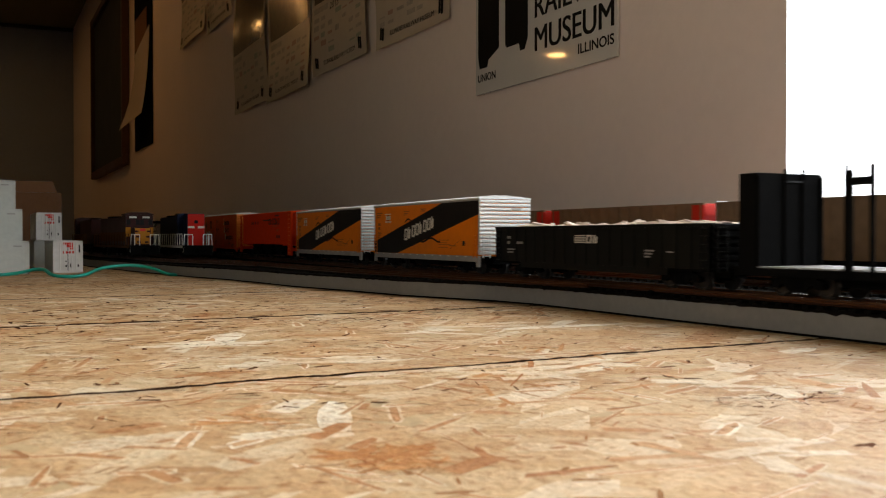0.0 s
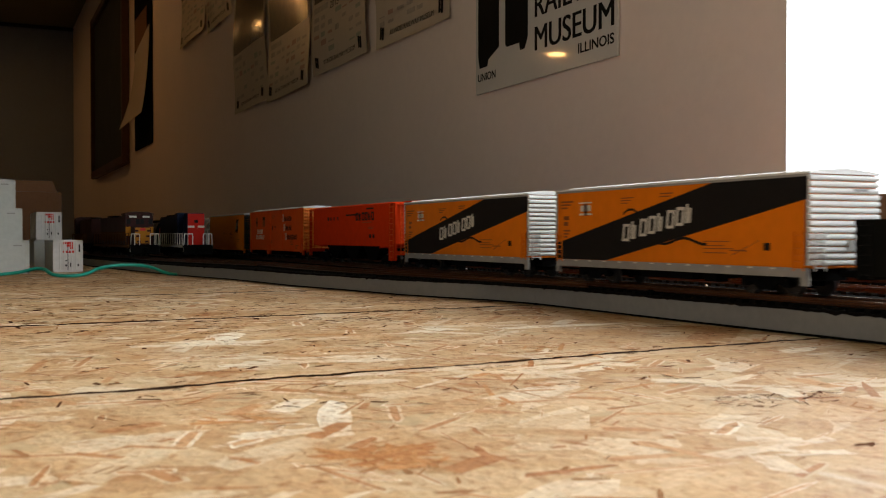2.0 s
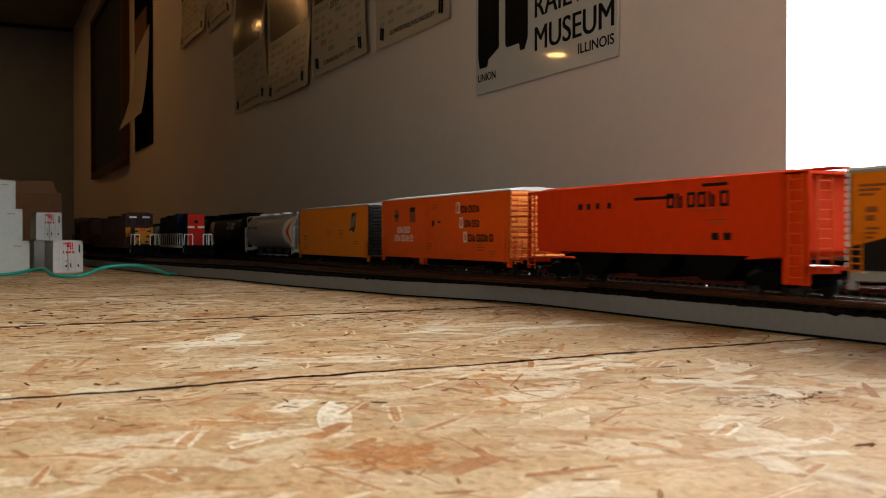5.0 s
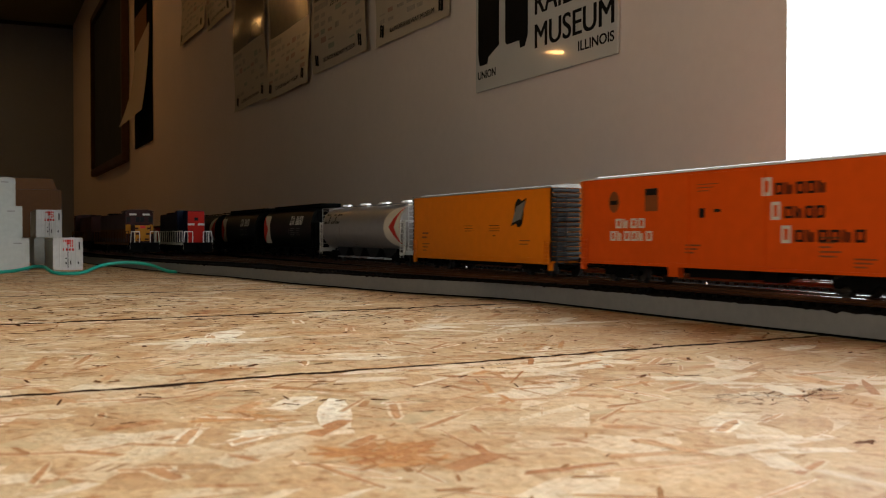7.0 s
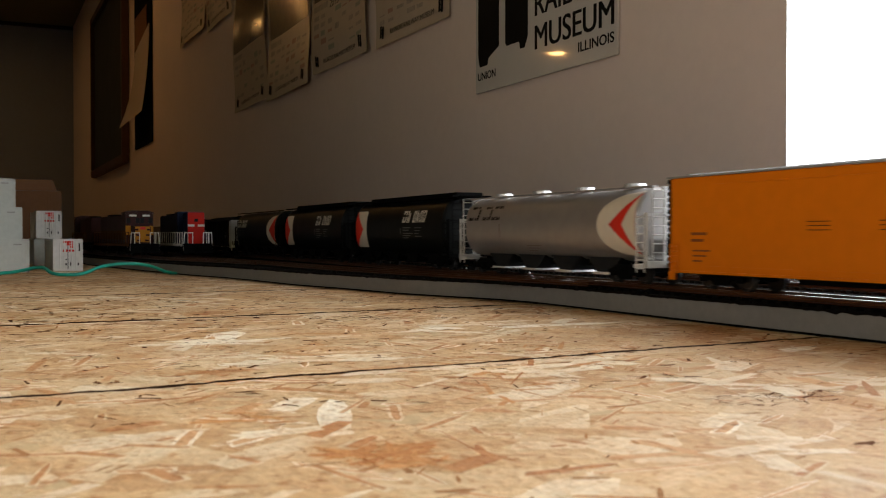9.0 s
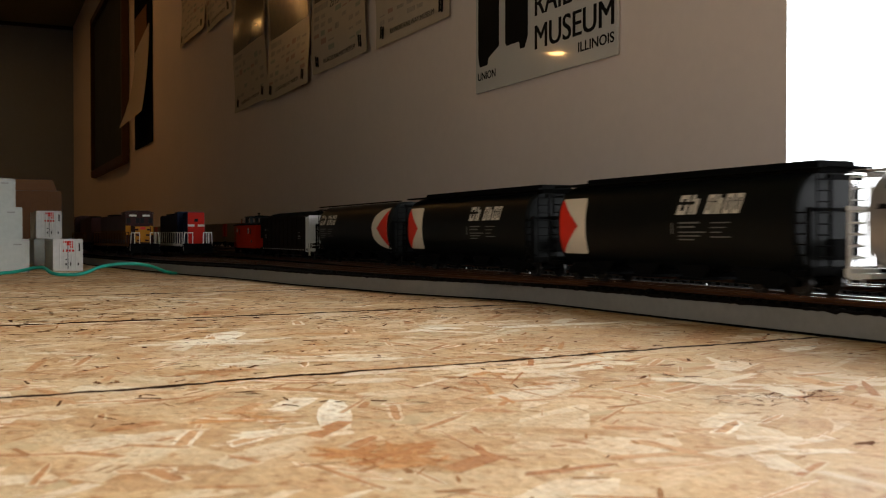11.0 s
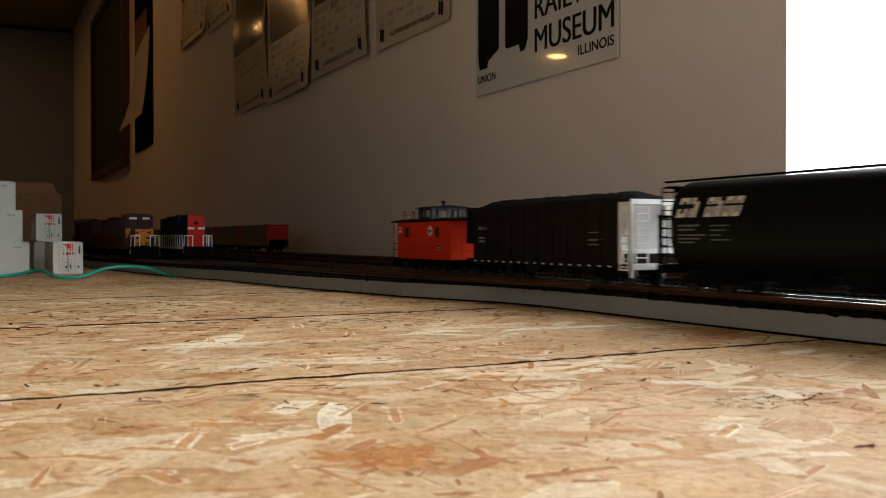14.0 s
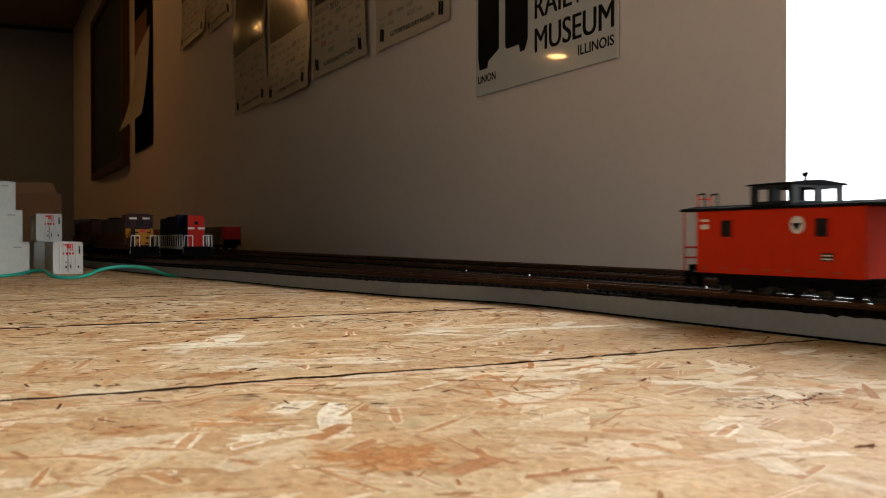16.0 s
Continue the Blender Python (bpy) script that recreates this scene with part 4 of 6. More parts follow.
# cheese reefers: orange-yellow with a slanting black band, white roof and ends
def band_reefer(l, r):
    z0, z1 = 0.0114, 0.0470
    c, L = house_car("refrigerator_car", "orange-yellow reefer with black slanting band and white ribbed end", l, r, "orange_yellow", "white", "white", z0, z1, 0.0080, "grey", None, 14)

    def q(u, v):
        return (-L / 2 + 0.0007 + (L - 0.0014) * u, z0 + 0.0003 + (z1 - z0 - 0.0006) * v)
    decal(c, "dark", [[q(0, 0), q(0.26, 0), q(1, 0.74), q(1, 1), q(0.72, 1), q(0, 0.23)]], "slanting_band", t=0.00048, label="black slanting band")
    # Grey strip along the top that paints the shade below the eave.
    decal(c, "grey", [(-L / 2 + 0.0006, z1 - 0.0010, L / 2 - 0.0006, z1)], "eave_shade", t=0.0006)
    decal(c, "pale", letters(-0.028, z0 + 0.0098, 0.053, 0.0082, 8, 0.12, 0.175, 0.24), "emblem", t=0.0007, label="pale emblem on the black band")
    decal(c, "dark", [[(-0.028 + 0.004 * i, z0 + 0.0222 + 0.0022 * math.sin(i * 1.05)), (-0.024 + 0.004 * i, z0 + 0.0222 + 0.0022 * math.sin((i + 1) * 1.05) + 0.0002), (-0.024 + 0.004 * i, z0 + 0.0234 + 0.0022 * math.sin((i + 1) * 1.05)), (-0.028 + 0.004 * i, z0 + 0.0234 + 0.0022 * math.sin(i * 1.05))] for i in range(9)], "flourish")
    decal(c, "dark", [[(-0.004 + 0.004 * i, z0 + 0.0094 - 0.0014 * math.sin(i * 0.9)), (0.000 + 0.004 * i, z0 + 0.0094 - 0.0014 * math.sin((i + 1) * 0.9)), (0.000 + 0.004 * i, z0 + 0.0106 - 0.0014 * math.sin((i + 1) * 0.9)), (-0.004 + 0.004 * i, z0 + 0.0106 - 0.0014 * math.sin(i * 0.9))] for i in range(9)], "flourish")
    decal(c, "dim", lines(-L / 2 + 0.005, z1 - 0.006, 0.012, 3, 0.0016, 0.0009) + lines(-L / 2 + 0.008, z1 - 0.015, 0.005, 2, 0.003, 0.002) + lines(-L / 2 + 0.008, z1 - 0.021, 0.006, 3, 0.0016, 0.0009), "marking")
    decal(c, "pale", [(-L / 2 + 0.0225, z1 - 0.0128, -L / 2 + 0.034, z1 - 0.0118), (-L / 2 + 0.0225, z1 - 0.0068, -L / 2 + 0.034, z1 - 0.0062), (-L / 2 + 0.024, z1 - 0.0108, -L / 2 + 0.033, z1 - 0.0078)], "marking")
    decal(c, "dim", lines(-0.030, z1 - 0.0055, 0.010, 3, 0.0012, 0.0005) + lines(0.000, z1 - 0.0045, 0.009, 2, 0.0013, 0.0006) + lines(0.030, z0 + 0.0098, 0.016, 2, 0.0018, 0.0004) + lines(0.030, z0 + 0.0068, 0.018, 2, 0.0018, 0.0004), "marking")
    decal(c, "dim", [[(0.047, z0 + 0.004), (0.062, z0 + 0.010), (0.063, z0 + 0.0106), (0.048, z0 + 0.0048)], (0.046, z0 + 0.006, 0.056, z0 + 0.0066)], "marking")
    decal(c, "dark", [(0.0655, z0 + 0.0065, 0.0690, z0 + 0.0095)], "placard")
    decal(c, "pale", [(-L / 2 + 0.006 + i * 0.0127, z0 - 0.0006, -L / 2 + 0.0085 + i * 0.0127, z0) for i in range(13)], "sill_mark", y=-W2 - 0.0003)
    for xx in (-0.062, 0.060):
        decal(c, "dim", [(xx, z1 - 0.013, xx + 0.003, z1 - 0.007)], "placard")
    corner_grabs(c, L, "orange_yellow", z0 - 0.001, z0 + 0.014, "white")
    part("end_placard", boxes((L / 2 + 0.0008, L / 2 + 0.0013, 0.004, 0.011, 0.0405, 0.0415), (L / 2 + 0.0008, L / 2 + 0.0018, 0.001, 0.009, 0.018, 0.022)), "grey", c)


M["roof_black"] = material("roof_black", (0.005, 0.005, 0.005), 0.85, vary=0.3, scale=300, spec=0.03)
M["pale"] = material("decal_pale", (0.60, 0.57, 0.50), 0.5, vary=0.08)
M["dim"] = material("decal_brown", (0.20, 0.055, 0.012), 0.5, vary=0.2)
M["dark_grey"] = material("dark_grey_end", (0.014, 0.015, 0.016), 0.55, vary=0.2, scale=200, spec=0.12)
M["cream"] = material("decal_cream", (0.66, 0.60, 0.49), 0.5, vary=0.06)
# Paler copy of the reefer orange, with daylight on the ends painted in.
M["orange_lit"] = material("reefer_orange_lit_end", (0.80, 0.25, 0.045), 0.75, vary=0.1, scale=160)
M["pipe_white"] = material("white_handrail", (0.75, 0.73, 0.70), 0.5, vary=0.1)
M["chrome"] = material("bright_hatch", (0.75, 0.75, 0.74), 0.25, 0.6, vary=0.1)


# black gondola with scrap load
def gondola(l, r):
    c, L = car("gondola", "long black gondola filled with pale scrap wood", l, r)
    z0, z1 = 0.0085, 0.0292
    for y in (-W2, W2 - 0.0012):
        part("side_wall", boxes((-L / 2, L / 2, y, y + 0.0012, z0 + 0.001, z1)), "black", c)
        part("top_rail", boxes((-L / 2, L / 2, y - 0.0006, y + 0.0018, z1 - 0.0012, z1 + 0.0002)), "black", c)
        part("side_sill", boxes((-L / 2 + 0.03, L / 2 - 0.03, y - 0.0002, y + 0.0014, z0 - 0.0022, z0 + 0.001)), "black", c)
    bm = bmesh.new()
    for i in range(19):
        x = -L / 2 + 0.004 + i * (L - 0.008) / 18
        box(bm, x - 0.0008, x + 0.0008, -W2 - 0.0003, -W2 + 0.0002, z0 + 0.001, z1 - 0.001)
    tagged(part("side_rib", bm, "black", c), kind="stuff")
    for s in (-1, 1):
        ribbed_end(c, s * (L / 2 - 0.0006), z0 + 0.001, z1, "black_flat", s, 6)
    part("floor_plate", boxes((-L / 2 + 0.001, L / 2 - 0.001, -W2 + 0.001, W2 - 0.001, z0, z0 + 0.0022)), "black_flat", c)
    part("underframe", boxes((-L / 2 + 0.004, L / 2 - 0.004, -0.005, 0.005, 0.0055, z0 + 0.0002)), "black_flat", c)
    rr = random.Random(4)
    bm = bmesh.new()
    nx, ny = 70, 10
    g = [[bm.verts.new((-L / 2 + 0.002 + (L - 0.004) * i / nx, -W2 + 0.0014 + (2 * W2 - 0.0028) * j / ny, z1 - 0.0016 + 0.0032 * noise.noise((i * 0.32, j * 0.5, 3)) + 0.002 * math.sin(math.pi * j / ny) + rr.uniform(-0.0004, 0.0004))) for j in range(ny + 1)] for i in range(nx + 1)]
    for i in range(nx):
        for j in range(ny):
            bm.faces.new((g[i][j], g[i + 1][j], g[i + 1][j + 1], g[i][j + 1]))
    part("scrap_load", bm, "load", c, "pale heaped scrap load")
    for k in range(14):
        bm = boxes((-0.006, 0.006, -0.0012, 0.0012, -0.0006, 0.0006))
        ob = part("scrap_piece", bm, "load", c)
        ob.matrix_local = pose(rr.uniform(-L / 2 + 0.015, L / 2 - 0.015), rr.uniform(-0.012, 0.012), z1 + 0.0010, rr.uniform(-15, 15), rr.uniform(-12, 12), rr.uniform(0, 180))
    decal(c, "pale", [(-0.0095, 0.0205 + 0.0011 * i, 0.0005, 0.0211 + 0.0011 * i) for i in range(4)] + letters(0.001, 0.0203, 0.0125, 0.0042, 2, 0.2), "emblem", y=-W2 - 0.0006)
    decal(c, "grey", lines(-L / 2 + 0.015, 0.0225, 0.004, 2, 0.003, 0.0016) + lines(-L / 2 + 0.015, 0.0160, 0.009, 2, 0.0016, 0.0008) + lines(-L / 2 + 0.026, 0.0195, 0.007, 1, 0.001, 0.0014) + lines(0.05, 0.0168, 0.007, 3, 0.0014, 0.0008) + lines(0.066, 0.0165, 0.005, 1), "marking", y=-W2 - 0.0006)
    corner_grabs(c, L, "black", z0, z1)
    running_gear(c, L)


# bulkhead flatcar
def flatcar(l, r):
    c, L = car("bulkhead_flatcar", "black bulkhead flatcar with paired side stakes", l, r)
    top = 0.0118
    part("deck", boxes((-L / 2, L / 2, -W2, W2, 0.0080, top - 0.0006), (-L / 2 + 0.006, L / 2 - 0.006, -0.005, 0.005, 0.0045, 0.008)), "black_flat", c, bevel=0.0003)
    board = finish("deck_board", boxes((0, 0.86 * (L - 0.006) / 32, -W2 + 0.001, W2 - 0.001, top - 0.0006, top)), "grey")
    for k in range(32):
        ob = new("deck_board", board)
        ob.parent, ob.location = c, (-L / 2 + 0.003 + k * (L - 0.006) / 32, 0, 0)
    for s in (-1, 1):
        x = s * (L / 2 - 0.0065)
        part("bulkhead", boxes((x - 0.0050, x + 0.0050, -W2 + 0.0002, W2 - 0.0004, top - 0.0010, 0.0491)), "black_flat", c, bevel=0.0003)
        for y, tip in ((-W2 + 0.0004, 0.0480), (-0.0036, 0.0508), (0.0060, 0.0508), (W2 - 0.0020, 0.0480)):
            xx = x - s * 0.0056
            part("bulkhead_post", boxes((xx - 0.0006, xx + 0.0006, y, y + 0.0012, top, tip)), "black_flat", c, bevel=0.0002)
        part("bulkhead_rail", boxes((x - s * 0.0054 - 0.0004, x - s * 0.0054 + 0.0004, -0.0036, 0.0072, 0.0455, 0.0462)), "black", c)
        part("end_sill", boxes((s * (L / 2 - 0.0004) - 0.0008, s * (L / 2 - 0.0004) + 0.0008, -W2, W2, 0.0075, top)), "black_flat", c)
    for x in (-L / 2 + 0.0624, 0.0, L / 2 - 0.0624):
        for y in (-W2 - 0.0002, W2 - 0.0012):
            for d, wide, tip in ((-0.0050, 0.0017, 0.0472), (0.0053, 0.0008, 0.0488)):
                part("stake", boxes((x + d - wide, x + d + wide, y, y + 0.0014, 0.0086, tip)), "black_flat", c, bevel=0.0002)
            part("stake_tip", boxes((x - 0.0066, x - 0.0054, y + 0.0002, y + 0.0012, 0.0472, 0.0490)), "black_flat", c)
            part("stake_tie", boxes((x - 0.0034, x + 0.0046, y + 0.0002, y + 0.0012, 0.0418, 0.0446)), "black_flat", c)
    running_gear(c, L)


# red-orange covered hopper
def red_hopper(l, r):
    c, L = car("covered_hopper", "red-orange smooth-sided covered hopper car with ladders", l, r)
    z0, z1 = 0.0158, 0.0484
    bm = bmesh.new()
    prism(bm, [(-W2, z0), (W2, z0), (W2, z1), (W2 - 0.004, z1 + 0.0012), (-W2 + 0.004, z1 + 0.0012), (-W2, z1)], -L / 2 + 0.012, L / 2 - 0.012, "x")
    part("body", bm, "red_orange", c, bevel=0.0003)
    for s in (-1, 1):
        bm = bmesh.new()
        prism(bm, [(s * (L / 2 - 0.0122), z1), (s * (L / 2 - 0.0122), z0), (s * (L / 2 - 0.035), z0 - 0.0015), (s * (L / 2 - 0.0122), z0 + 0.012)], -W2 + 0.001, W2 - 0.001, "y")
        part("slope_sheet", bm, "red_orange", c)
        bm = boxes((s * (L / 2 - 0.0065) - 0.0065, s * (L / 2 - 0.0065) + 0.0065, -W2, -W2 + 0.0012, 0.0052, z1 - 0.0004)) if s > 0 else boxes((-L / 2, -L / 2 + 0.0016, -W2, -W2 + 0.0012, 0.0075, 0.032))
        part("side_post", bm, "red_orange", c)
        part("end_frame", boxes((s * (L / 2 - 0.0008) - 0.0008, s * (L / 2 - 0.0008) + 0.0008, -W2, W2, 0.0095, 0.0125), (s * (L / 2 - 0.0008) - 0.0006, s * (L / 2 - 0.0008) + 0.0006, -W2 + 0.0002, -W2 + 0.0016, 0.006, z1), (s * (L / 2 - 0.0008) - 0.0006, s * (L / 2 - 0.0008) + 0.0006, W2 - 0.0016, W2 - 0.0002, 0.006, z1), (s * (L / 2 - 0.006) - 0.0062, s * (L / 2 - 0.006) + 0.0062, -W2, W2, z1 - 0.0012, z1)), "red_orange", c)
        part("end_wall", boxes((s * (L / 2 - 0.010) - 0.001, s * (L / 2 - 0.010) + 0.001, -W2 + 0.001, W2 - 0.001, z0 + 0.002, z1 - 0.001)), "red_orange", c)
        ladder(c, s * (L / 2 - 0.0055), -W2 - 0.0007, 0.006, z1 - 0.001, 0.007, "pfe_orange", "x", 10)
        ladder(c, s * (L / 2 + 0.0004), -0.010, 0.010, z1 - 0.002, 0.007, "pfe_orange", "y", 10)
    for k in range(3):
        x = (k - 1) * 0.045
        bm = bmesh.new()
        prism(bm, [(x - 0.021, z0 + 0.0005), (x + 0.021, z0 + 0.0005), (x + 0.007, 0.0048), (x - 0.007, 0.0048)], -0.0135, 0.0135, "y")
        part("discharge_chute", bm, "black_flat", c)
    part("underframe", boxes((-L / 2 + 0.002, L / 2 - 0.002, -0.004, 0.004, 0.007, 0.0115)), "black_flat", c)
    part("roof_walk", boxes((-L / 2, L / 2, -0.004, 0.004, z1 + 0.0012, z1 + 0.0018)), "red_orange", c)
    decal(c, "dark", letters(0.020, 0.0362, 0.042, 0.0066, 6, 0.0, 0.0, 0.26) + [(-0.004, 0.0405, 0.024, 0.0418), (0.044, 0.0448, 0.060, 0.0462)], "emblem")
    decal(c, "dark", lines(-0.052, 0.0372, 0.004, 1, 0.001, 0.003) + lines(-0.044, 0.0372, 0.003, 1, 0.001, 0.003) + lines(-0.036, 0.0372, 0.003, 1, 0.001, 0.003) + lines(-0.026, 0.0372, 0.003, 1, 0.001, 0.003) + [(0.050, 0.0222, 0.0545, 0.0252), (0.0575, 0.0222, 0.062, 0.0252)], "marking")
    decal(c, "dim", lines(0.036, 0.0345, 0.020, 1) + lines(0.048, 0.0305, 0.012, 2), "marking")
    running_gear(c, L, 0.026)


# orange mechanical reefer
def orange_reefer(l, r):
    z0, z1 = 0.0098, 0.0505
    c, L = house_car("refrigerator_car", "orange mechanical reefer with white roof edge and ribbed ends", l, r, "pfe_orange", "white", "orange_lit", z0, z1, 0.0088, "pfe_orange", (-0.016, 0.030), 13)
    decal(c, "pale", letters(0.0285, z1 - 0.0120, 0.0064, 0.0072, 1) + letters(0.0335, z1 - 0.0215, 0.0060, 0.0070, 1) + letters(0.0390, z1 - 0.0305, 0.0060, 0.0068, 1), "initial")
    decal(c, "dark", letters(0.0355, z1 - 0.0118, 0.027, 0.0046, 5, 0, 0, 0.3) + letters(0.0405, z1 - 0.0210, 0.021, 0.0046, 4, 0, 0, 0.3) + letters(0.0460, z1 - 0.0300, 0.034, 0.0046, 6, 0, 0, 0.3), "emblem")
    decal(c, "pale", letters(-0.070, z0 + 0.0165, 0.024, 0.0046, 4) + letters(-0.0745, z0 + 0.0105, 0.034, 0.0046, 6), "marking")
    decal(c, "dim", [[(-0.0715 + 0.0042 * math.cos(a * math.pi / 8), z1 - 0.0115 + 0.0052 * math.sin(a * math.pi / 8)) for a in range(16)], (-0.047, z1 - 0.0165, -0.0375, z1 - 0.0060)], "emblem")
    decal(c, "dark", [(-0.0465, z1 - 0.0092, -0.038, z1 - 0.0062), (-0.0745, z1 - 0.0128, -0.0685, z1 - 0.0108)], "emblem", t=0.0003)
    decal(c, "dark", [(-0.009, z1 - 0.0200, -0.0055, z1 - 0.0160), (0.0005, z1 - 0.0178, 0.0045, z1 - 0.0165)], "placard")
    decal(c, "dim", lines(-0.010, z1 - 0.006, 0.013, 3, 0.0014, 0.0004) + lines(-0.018, z0 + 0.0085, 0.010, 3, 0.0016, 0.0007) + lines(0.058, z0 + 0.0120, 0.010, 5, 0.0017, 0.0007) + lines(0.074, z0 + 0.0045, 0.010, 3, 0.0014, 0.0006), "marking")
    part("vent_grille", boxes((0.082, 0.094, -W2 - 0.0004, -W2 + 0.0002, z0 + 0.006, z0 + 0.019)), "pfe_orange", c, bevel=0.0002)
    part("fuel_step", boxes((-0.030, -0.023, -W2, -W2 + 0.003, 0.0045, z0)), "pfe_orange", c)
    ladder(c, L / 2 + 0.0013, -0.010, z0, z1 - 0.004, 0.008, "orange_lit", "y", 9)
    corner_grabs(c, L, "pfe_orange", z0 - 0.002, z0 + 0.012)


# yellow reefer
def yellow_reefer(l, r):
    z0, z1 = 0.0078, 0.0486
    c, L = house_car("refrigerator_car", "plain yellow-orange reefer with dark grey ribbed ends", l, r, "yellow", "grey", "dark_grey", z0, z1, 0.0070, "yellow", None, 15)
    decal(c, "yellow", [(-L / 2 + 0.03, z1 - 0.0036, L / 2 - 0.03, z1 - 0.0028), (-L / 2 + 0.02, z0 + 0.0018, L / 2 - 0.02, z0 + 0.0026)], "rub_rail", t=0.0004)
    decal(c, "dark", [(-0.012, 0.0285 - 0.0016 * i, -0.001, 0.0288 - 0.0016 * i) for i in range(3)] + [(0.021, 0.0285 - 0.0016 * i, 0.034, 0.0288 - 0.0016 * i) for i in range(3)] + [(0.026, 0.0222, 0.0285, 0.0230)], "marking")
    decal(c, "dim", lines(-0.078, 0.0235, 0.010, 2, 0.0028, 0.0012) + lines(-0.077, 0.0165, 0.011, 3, 0.0022, 0.0007) + lines(0.058, 0.0195, 0.012, 2, 0.002, 0.0006), "marking")
    cx, cz = 0.0575, 0.0355
    ring = [(cx + 0.0052 * math.cos(a * math.pi / 12), cz + 0.0082 * math.sin(a * math.pi / 12)) for a in range(24)]
    decal(c, "dark", [ring], "emblem")
    decal(c, "emblem_grey", [[(cx - 0.0085, cz - 0.0072), (cx + 0.0022, cz - 0.0042), (cx + 0.0085, cz + 0.0082), (cx - 0.0022, cz + 0.0042)]], "emblem", t=0.0004)
    decal(c, "dark", [[(cx - 0.0085, cz - 0.0072), (cx + 0.0022, cz - 0.0045), (cx + 0.0022, cz - 0.0036), (cx - 0.0076, cz - 0.0058)], [(cx + 0.0085, cz + 0.0082), (cx - 0.0022, cz + 0.0048), (cx - 0.0022, cz + 0.0038), (cx + 0.0078, cz + 0.0068)]], "emblem", t=0.0006)
    corner_grabs(c, L, "yellow", z0 - 0.001, z0 + 0.012, "dark_grey")
    ladder(c, L / 2 + 0.0014, -0.0125, z0, z1 - 0.003, 0.006, "dark_grey", "y", 10)


M["emblem_grey"] = material("emblem_grey", (0.16, 0.155, 0.14), 0.5, vary=0.2)


# round-sided covered hoppers
def round_hopper(l, r, mat, kind):
    label = {"silver": "silver round-sided covered hopper with red and white end emblem", "right": "black round-sided covered hopper with red and white emblem", "left": "black round-sided covered hopper with red and white emblem"}[kind]
    c, L = car("cylindrical_hopper", label, l, r)
    zc, ry, rz = 0.0285, W2, 0.0180
    tall = 0.0030 if kind == "left" else (0.0026 if kind == "right" else 0.0)

    def yy(z):
        k = max(-1, min(1, (z - zc) / (rz + tall)))
        return -ry * (1 - abs(k) ** 2.6) ** (1 / 2.6)
    n = 36
    prof = []
    for a in range(n):
        t = 2 * math.pi * a / n
        cs, sn = math.cos(t), math.sin(t)
        prof.append((ry * math.copysign(abs(cs) ** (2 / 2.6), cs), zc + (rz + tall) * math.copysign(abs(sn) ** (2 / 2.6), sn)))
    bm = bmesh.new()
    ends = 0.008
    xs = [(-L / 2 + ends, 0.93), (-L / 2 + ends + 0.0012, 1.0), (L / 2 - ends - 0.0012, 1.0), (L / 2 - ends, 0.93)]
    rings = [[bm.verts.new((x, y * k, zc + (z - zc) * k)) for y, z in prof] for x, k in xs]
    for a, b in zip(rings, rings[1:]):
        for i in range(n):
            bm.faces.new((a[i], a[(i + 1) % n], b[(i + 1) % n], b[i]))
    bm.faces.new(rings[0])
    bm.faces.new(rings[-1][::-1])
    body = part("body", bm, mat, c, smooth=True)
    sharp = [e for e in body.data.edges if abs(body.data.vertices[e.vertices[0]].co.x - body.data.vertices[e.vertices[1]].co.x) < 1e-6]
    for e in sharp:
        e.use_edge_sharp = True
    endmat = "white" if kind == "silver" else "black_flat"
    for s in (-1, 1):
        x = s * (L / 2 - 0.0007)
        bm = bmesh.new()
        for y in (-W2 + 0.0006, -0.007, 0.007, W2 - 0.0006):
            rod(bm, (x, y, 0.009), (x, y, zc + rz - 0.001 if abs(y) < 0.01 else 0.034), 0.0007)
        box(bm, x - 0.0014, x + 0.0014, -W2, W2, 0.0085, 0.0115)
        box(bm, x - 0.0008, x + 0.0008, -W2, W2, 0.0325, 0.0338)
        box(bm, x - 0.0008, x + 0.0008, -0.009, 0.009, zc + rz - 0.002, zc + rz)
        part("end_frame", bm, endmat, c)
        part("end_platform", boxes((s * (L / 2 - 0.005) - 0.005, s * (L / 2 - 0.005) + 0.005, -W2, W2, 0.0082, 0.0100)), endmat, c)
        part("slope_sheet", boxes((s * (L / 2 - ends - 0.001) - 0.0006, s * (L / 2 - ends - 0.001) + 0.0006, -0.012, 0.012, 0.012, 0.040)), endmat, c)
        ladder(c, x + s * 0.0012, -0.0115, 0.009, zc + rz, 0.007, endmat if kind == "silver" else "black_flat", "y", 9)
        ladder(c, s * (L / 2 - 0.0045), -W2 - 0.0003, 0.006, 0.034, 0.006, endmat if kind == "silver" else "black_flat", "x", 7)
        part("brake_gear", boxes((s * (L / 2 - 0.004) - 0.0022, s * (L / 2 - 0.004) + 0.0022, -0.004, 0.004, 0.014, 0.022)), "black_flat", c, bevel=0.0005)
    part("roof_walk", boxes((-L / 2, L / 2, -0.0145, -0.0115, zc + rz + tall - 0.0006, zc + rz + tall + 0.0002), (-L / 2, L / 2, 0.0115, 0.0145, zc + rz + tall - 0.0006, zc + rz + tall + 0.0002), (-L / 2, L / 2, -0.0145, 0.0145, zc + rz + tall, zc + rz + tall + 0.0004) if kind == "left" else (-L / 2, -L / 2 + 0.006, -0.0145, 0.0145, zc + rz - 0.0006, zc + rz + 0.0004)), "silver" if kind == "silver" else "black_flat", c)
